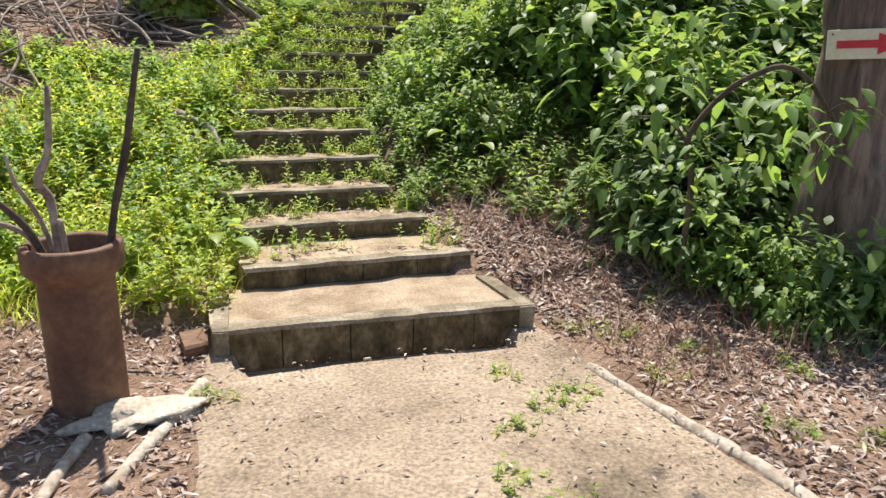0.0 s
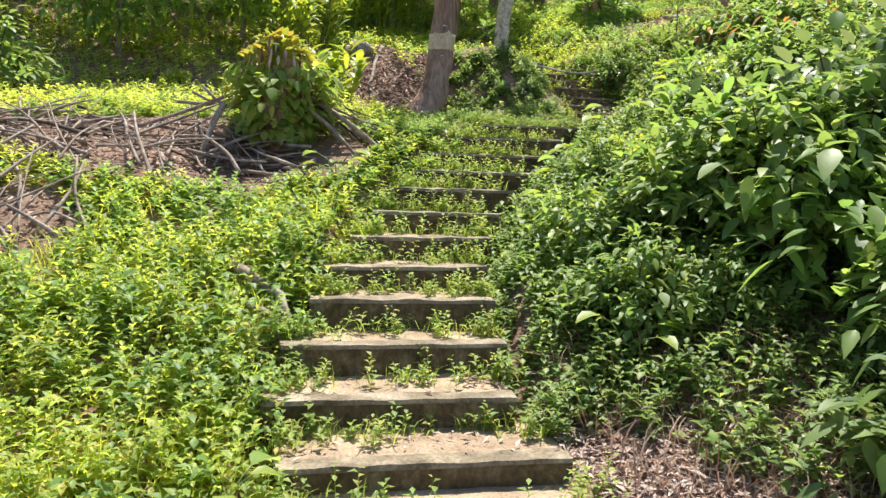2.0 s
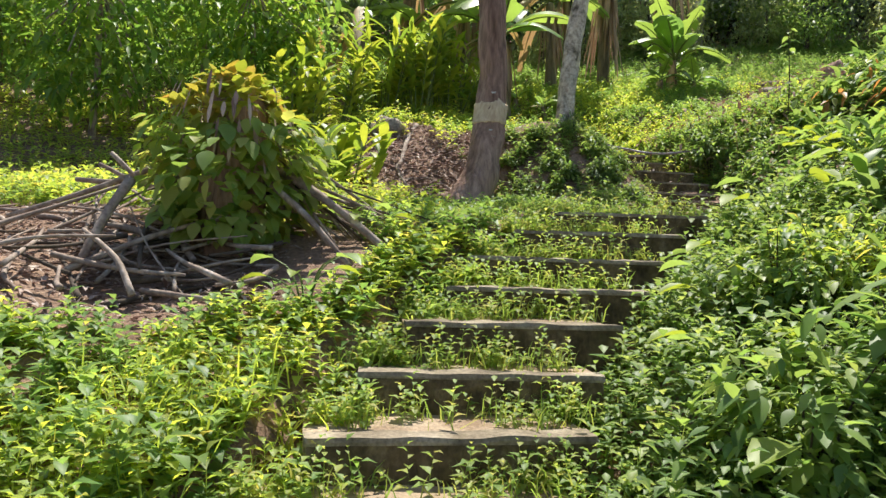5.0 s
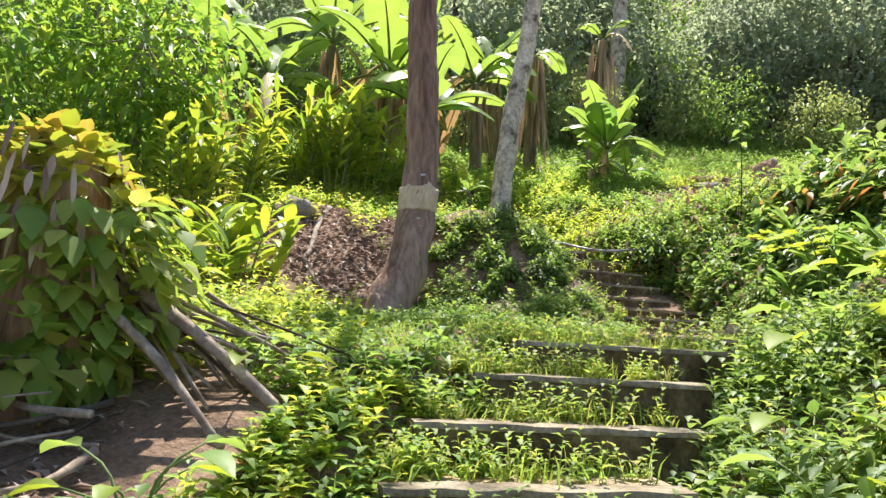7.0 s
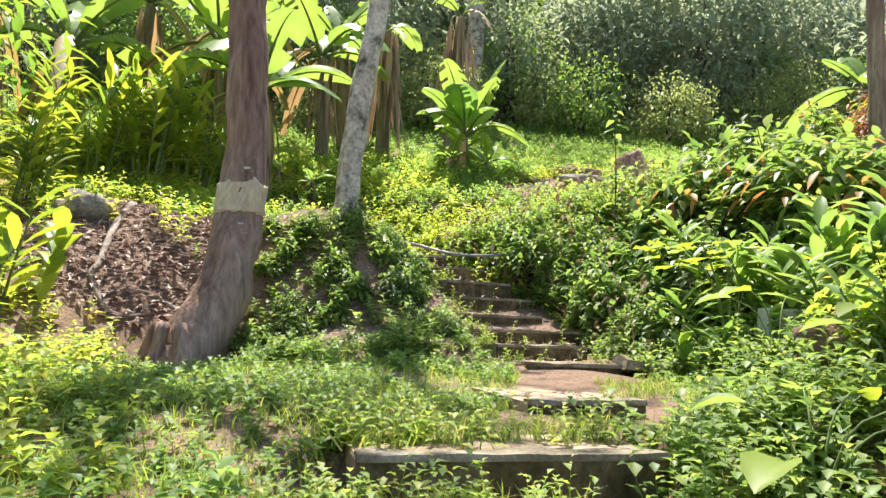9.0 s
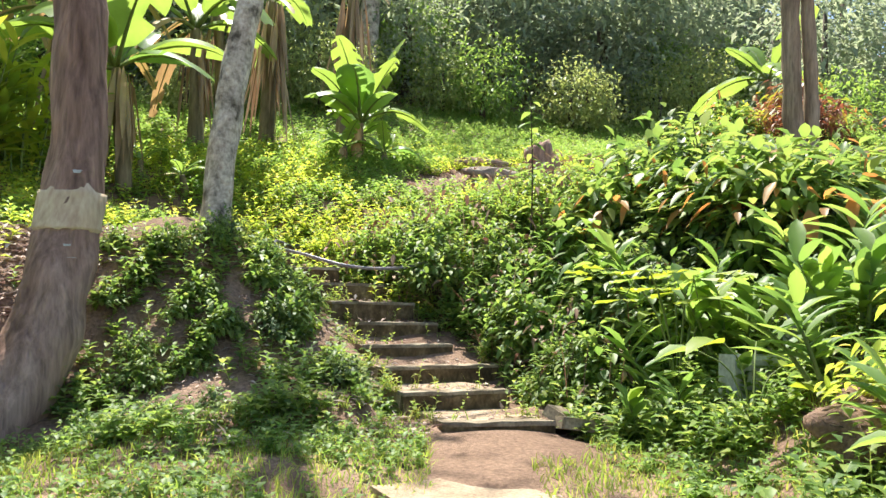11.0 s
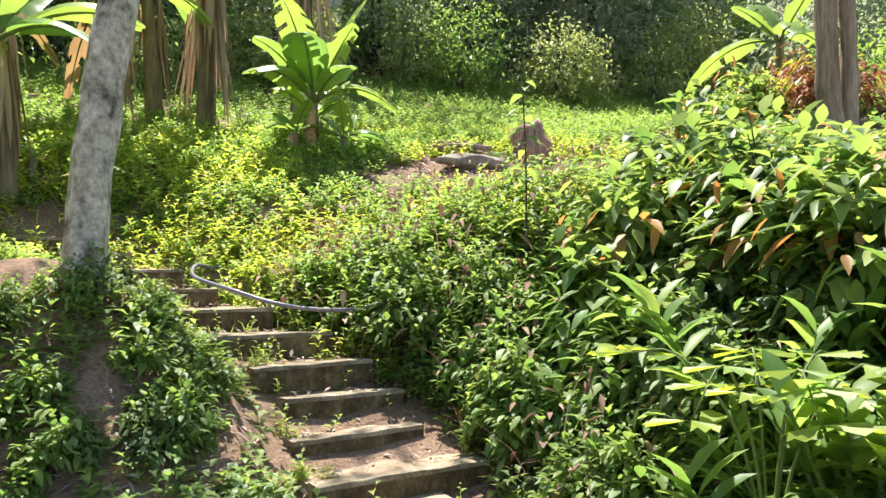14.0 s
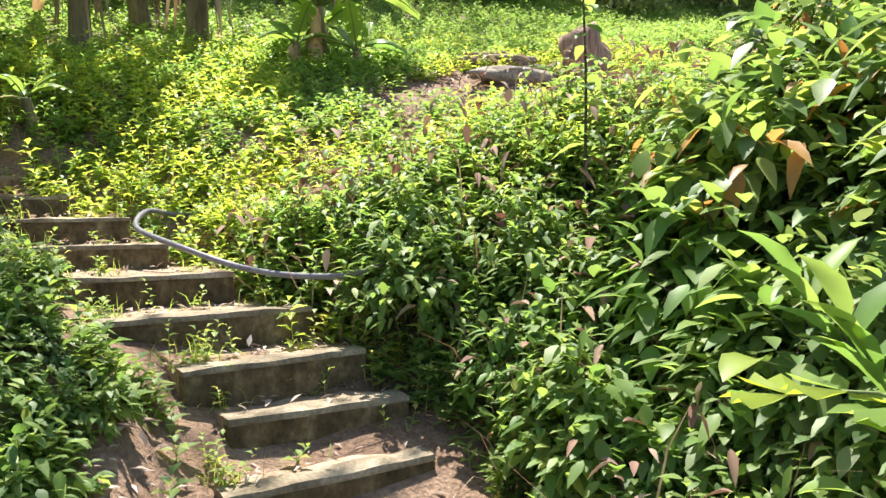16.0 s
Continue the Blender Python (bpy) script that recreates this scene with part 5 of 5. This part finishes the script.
def b_litter(f):
    x, y = scatter(26000, (2.05, 6), (0.8, 6.0), lambda x, y: x > 2.1 + 0.02 * y)
    litter(f, x, y, 0.062)
    x, y = scatter(6500, (1.75, 3.2), (3.7, 5.8), lambda x, y: x > right_edge(y) - 0.05)
    litter(f, x, y, 0.075)
    x, y = scatter(9000, (-3, 0.25), (1.5, 4.8), lambda x, y: x < 0.15 - 0.1 * (4 - y))
    litter(f, x, y, 0.06)
    x, y = scatter(2200, (-0.1, 2.1), (0.8, 3.9), lambda x, y: RG.random(len(x)) < (0.15 + 0.85 * np.abs(x - 0.9)))
    litter(f, x, y, 0.036, land(x, y) + 0.018)
    x, y = scatter(5200, (-2.6, 0.6), (7.1, 10.2), bare)
    litter(f, x, y, 0.08)
    x, y = scatter(7000, (0.6, 2.9), (14.0, 16.6), lambda x, y: (x - 1.75) ** 2 + (y - 15.3) ** 2 < 1.3)
    litter(f, x, y, 0.10)
    x, y = scatter(900, (3.0, 4.5), (12.6, 14.6), lambda x, y: off_axis(x, y) < -0.4)
    litter(f, x, y, 0.08)
    x, y = scatter(2600, (6.4, 10.5), (16.9, 19.2), lambda x, y: x > 0)
    litter(f, x, y, 0.10)
    for lx, ly, rx, ry, z in STEPS_HIGH + STEPS_LOW[1:4]:
        n = 46
        u = RG.random(n)
        litter(f, lx + (rx - lx) * u, ly + (ry - ly) * u + RG.uniform(0.1, 0.36, n), 0.06, np.full(n, z))


cover("leaf_litter", DRYLEAF, b_litter, "dry brown fallen leaves and chips on the soil", "litter")


def b_stalks(f):
    x, y = scatter(5600, (1.9, 4.2), (2.9, 6.4), lambda x, y: (x > right_edge(y) + 0.05) & (x < 4.0))
    n = len(x)
    base = np.stack([x, y, land(x, y)], 1)
    f.blades(base, RG.normal(size=(n, 3)) * 0.7 + [0, 0, 0.7], RG.uniform(0.08, 0.36, n), RG.uniform(0.004, 0.009, n), 0.5)
    x, y = scatter(500, (-1.8, 0.25), (3.9, 5.4), lambda x, y: x < left_edge(y))
    n = len(x)
    f.blades(np.stack([x, y, land(x, y)], 1), RG.normal(size=(n, 3)) * 0.8 + [0, 0, 0.6], RG.uniform(0.08, 0.3, n), RG.uniform(0.003, 0.007, n), 0.5)


cover("dry_stalks", DRYGRASS, b_stalks, "tangle of dry reddish-brown stalks beside the lowest steps", "dead grass")


def b_tufts(f):
    for cx, cy in ((1.35, 2.75), (1.6, 2.9), (1.15, 2.35), (2.3, 3.1), (2.6, 3.3), (2.5, 2.4), (3.0, 2.9), (0.12, 3.45), (1.5, 3.3), (2.35, 3.6), (1.75, 3.0), (3.3, 3.4), (2.8, 2.2), (1.3, 2.15), (2.2, 3.75), (2.75, 3.9)):
        n = 26
        x, y = cx + RG.normal(size=n) * 0.06, cy + RG.normal(size=n) * 0.05
        herbs(f, x[:9], y[:9], 0.07, 6, 0.035)
        grass(f, x, y, 0.09, 0.005)


cover("grass_tufts", GRASS, b_tufts, "small green tufts sprouting in the path's margin", "grass")


# ---------------------------------------------------------------- loose things by the upper flight
hp = spline([(5.05, 16.95, ground_z(5.05, 16.95) + 0.0), (4.85, 16.95, ground_z(4.85, 16.95) + 0.03), (4.66, 16.8, 3.56), (4.55, 16.44, 3.47), (4.70, 16.02, 3.38), (4.93, 15.68, 3.285), (5.15, 15.38, 3.25), (5.39, 15.12, 3.28), (5.75, 15.2, 3.42), (6.1, 15.4, 3.6)], 50)
v, f = tube(hp, [0.016] * 51, 10)
tagged(mesh_object("garden_hose", v, f, HOSE), "grey plastic hose looped across the upper steps", "hose")


def stone(x, y, size, seed, mat, label, name="rock", category="rock", up=0.4):
    ob = part(name, boulder(size, seed, 0.4), mat, None, "", True)
    ob.location = (x, y, ground_z(x, y) + size[2] * up)
    tagged(ob, label, category)


stone(1.25, 15.6, (0.24, 0.2, 0.16), 1.5, ROCK, "grey rock beside the mulch heap")
stone(9.3, 18.35, (0.26, 0.24, 0.36), 2.5, BARK, "brown weathered stump in the clearing", "tree_stump", "stump", 0.6)
stone(5.0, 10.55, (0.34, 0.22, 0.15), 3.5, SOIL, "earth lump beside the landing", "earth_lump", "earth")
stone(8.4, 18.3, (0.5, 0.16, 0.1), 4.5, ROCK, "mossy log in the clearing", "log", "log")
for k in range(16):
    x, y = 8.75 + rng.uniform(-0.4, 0.4), 18.95 + rng.uniform(-0.2, 0.2)
    a = rng.uniform(-0.5, 0.5)
    lying("firewood", [(x - 0.3 * math.cos(a), y - 0.3 * math.sin(a)), (x, y), (x + 0.3 * math.cos(a), y + 0.3 * math.sin(a))], 0.035, 0.03, TWIG if k % 2 else BARK, "short log in the wood heap", "log", "wood heap", lift=rng.uniform(0, 0.15), n=4)
for x, y, w, rot in ((5.75, 11.7, 0.42, 20), (6.15, 11.62, 0.35, 12)):
    bm = slab([(-w / 2, -0.09), (w / 2, -0.09), (w / 2, 0.09), (-w / 2, 0.09)], 0.2, -0.12, 0.012, 3)
    ob = part("concrete_block", bm, PALEBLOCK)
    ob.matrix_basis = pose(x, y, ground_z(x, y) - 0.02, 0, 0, -rot)
    tagged(ob, "pale concrete block half hidden by ginger leaves", "block", "pale blocks")
for x, y, rot, tilt in ((5.12, 12.62, 30, 22), (5.3, 12.5, -15, 12), (5.05, 12.45, 70, 8)):
    bm = slab([(-0.15, -0.07), (0.14, -0.1), (0.16, 0.08), (-0.1, 0.1)], 0.03, -0.03, 0.03, 4)
    ob = part("concrete_fragment", bm, CONCRETE)
    ob.matrix_basis = pose(x, y, ground_z(x, y) + 0.07, tilt, 8, rot)
    tagged(ob, "broken slab of concrete beside the step", "rubble", "broken concrete")
lying("fallen_branch", [(1.67, 15.9), (1.52, 15.3), (1.44, 14.77), (1.38, 14.6), (1.5, 14.3), (1.65, 14.25), (1.85, 14.31)], 0.035, 0.012, TWIG, "long pale fallen branch on the mulch heap", n=30)
lying("fallen_branch", [(1.4, 14.4), (1.8, 14.5), (2.1, 14.3)], 0.018, 0.01, TWIG, "thin dead branch on the mulch heap", n=12)
lying("fallen_branch", [(-0.6, 10.5), (0.1, 10.6), (0.7, 10.75)], 0.025, 0.015, TWIG, "bare branch lying in the landing grass", n=16)
lying("fallen_branch", [(0.05, 6.95), (0.42, 6.6), (0.62, 6.25)], 0.035, 0.02, TWIG, "pale dead branch beside the steps", n=14, lift=0.1)
lying("fallen_branch", [(0.0, 6.75), (0.35, 6.5), (0.5, 6.2)], 0.025, 0.015, TWIG, "pale dead branch beside the steps", n=14, lift=0.06)
hb = spline([(2.95, 3.92, 0.15), (2.97, 3.9, 0.81), (2.93, 3.93, 1.08), (3.07, 3.82, 1.36), (3.2, 3.71, 1.48), (3.3, 3.62, 1.52), (3.42, 3.54, 1.44), (3.7, 3.5, 1.1)], 30)
v, f = join(tube(hb, np.linspace(0.02, 0.013, 31), 7, 0.3),
            tube(spline([(2.94, 3.92, 1.05), (2.8, 3.95, 1.2), (2.6, 4.0, 1.22)], 8), np.linspace(0.014, 0.006, 9), 6, 0.3))
bb = thing("bent_branch", Matrix.Identity(4), "bent branch with pale leaves arching out of the thicket", "branch")
mesh_object("limb", v, f, DARKSTICK, bb)
rl = np.random.default_rng(19)
anchor = np.array([(2.75, 3.9, 1.2), (2.9, 3.75, 1.0), (3.1, 3.7, 1.3), (3.3, 3.5, 1.35), (3.5, 3.42, 1.15), (3.15, 3.55, 1.0), (2.95, 3.7, 0.75), (3.4, 3.45, 0.95), (3.6, 3.4, 1.3), (2.8, 3.85, 1.45)])
pk = np.repeat(np.arange(len(anchor)), 11)
fo = Foliage()
L = rl.uniform(0.08, 0.16, len(pk))
fo.leaves(anchor[pk] + rl.normal(size=(len(pk), 3)) * 0.07, rl.normal(size=(len(pk), 3)) * [0.8, 0.8, 0.4] + [0, -0.3, -0.35], L, L * 0.5, 0.3)
tagged(fo.object("leaves", HERB, bb), kind="stuff")
for c in anchor:
    near = min(hb, key=lambda q: (q - Vector(c)).length)
    v, f = tube(spline([near, (near + Vector(c)) / 2 + Vector((0, 0, 0.04)), c], 5), np.linspace(0.006, 0.003, 6), 5)
    mesh_object("twig", v, f, DARKSTICK, bb)


def broad_leaved(x, y, h, n, leaf, seed):
    """Low plant with a few large heart-shaped leaves on long stalks."""
    t = thing("broadleaf_plant", pose(x, y, ground_z(x, y) - 0.03), "low plant with large pale green heart-shaped leaves", "plant", "broadleaf plants")
    r = np.random.default_rng(seed)
    for k in range(n):
        a = k * 2.4 + r.uniform(-0.3, 0.3)
        q, z = h * r.uniform(0.35, 0.8), h * r.uniform(0.55, 1.1)
        end = (q * math.cos(a), q * math.sin(a), z)
        v, f = tube(spline([(0, 0, 0), (end[0] * 0.4, end[1] * 0.4, z * 0.75), end], 6), np.linspace(0.006, 0.003, 7), 5)
        st = mesh_object("leaf_stalk", v, f, GREENSTEM, t)
        fo = Foliage()
        L = leaf * r.uniform(0.7, 1.15)
        fo.straps(np.array([end]), np.array([(math.cos(a), math.sin(a), 0.05)]), np.array([L]), np.array([L * 0.72]), 0.3)
        fo.object("leaf", HERB if k % 2 else STRAP, st)


for x, y, h, n, lf, sd in ((2.75, 8.5, 0.32, 6, 0.2, 1), (3.05, 9.0, 0.35, 6, 0.22, 2), (2.5, 7.9, 0.3, 5, 0.2, 3), (3.6, 9.6, 0.4, 6, 0.24, 4), (4.4, 9.9, 0.4, 6, 0.24, 5), (5.3, 11.4, 0.45, 6, 0.26, 6), (2.45, 7.1, 0.3, 5, 0.17, 7), (1.0, 9.55, 0.25, 5, 0.14, 8), (0.75, 8.7, 0.28, 6, 0.13, 9), (0.25, 5.0, 0.22, 7, 0.16, 10), (2.3, 6.0, 0.35, 7, 0.16, 11), (6.3, 13.3, 0.6, 6, 0.22, 12), (6.0, 12.6, 0.45, 6, 0.2, 13)):
    broad_leaved(x, y, h, n, lf, sd)


def sapling(x, y, h, seed):
    """Slender upright stem with a few paired leaves."""
    z = ground_z(x, y)
    t = thing("sapling", pose(x, y, z - 0.03), "slender sapling with sparse dark leaves on the bank", "sapling")
    v, f = tube(spline([(0, 0, 0), (0.02, 0.01, h * 0.5), (-0.01, 0.02, h)], 12), np.linspace(0.011, 0.005, 13), 6)
    mesh_object("stem", v, f, DARKSTICK, t)
    r = np.random.default_rng(seed)
    n = 22
    k = np.linspace(0.25, 1.0, n)
    a = np.arange(n) * 2.4
    fo = Foliage()
    L = r.uniform(0.11, 0.19, n)
    fo.leaves(np.stack([0 * k, 0 * k, h * k], 1), np.stack([np.cos(a), np.sin(a), -0.15 + 0.3 * r.random(n)], 1), L, L * 0.5, 0.35)
    tagged(fo.object("leaves", SHRUB, t), kind="stuff")


def fishtail_palm(x, y, z, seed):
    """Arching fronds that carry wedge-shaped, ragged-ended leaflets."""
    g = ground_z(x, y) - 0.03
    t = thing("fishtail_palm", pose(x, y, g), "young palm with wedge-shaped ragged bright leaflets", "palm")
    r = random.Random(seed)
    h = z - g
    for k in range(6):
        a = k * 1.05 + r.uniform(-0.2, 0.2)
        c, s_ = math.cos(a), math.sin(a)
        reach = r.uniform(0.35, 0.6)
        pts = spline([(0, 0, 0), (0.12 * c, 0.12 * s_, h * 0.7), (reach * 0.6 * c, reach * 0.6 * s_, h * 1.1), (reach * c, reach * s_, h * r.uniform(0.85, 1.1))], 12)
        v, f = tube(pts, np.linspace(0.009, 0.003, 13), 5)
        fr = mesh_object("frond_stalk", v, f, GREENSTEM, t)
        for i in (6, 8, 10, 12):
            for side in (-1, 1):
                b = pts[i]
                d = (Vector((c * 0.6 - side * s_, s_ * 0.6 + side * c, r.uniform(-0.35, 0.15)))).normalized()
                w = Vector((-d.y, d.x, 0)).normalized()
                L = r.uniform(0.14, 0.22)
                verts, faces = [b], []
                for j in range(6):
                    q = j / 5 - 0.5
                    verts.append(b + d * L * (1 - 0.5 * abs(q) + r.uniform(-0.12, 0.08)) + w * L * 0.75 * q + Vector((0, 0, -0.05 * L + 0.1 * L * (j % 2))))
                    if j:
                        faces.append((0, j, j + 1))
                mesh_object("leaflet", verts, faces, STRAP if (i + side) % 3 else HERB, fr, smooth=False)


sapling(6.62, 15.0, 1.45, 7)
fishtail_palm(5.75, 12.3, 3.1, 5)
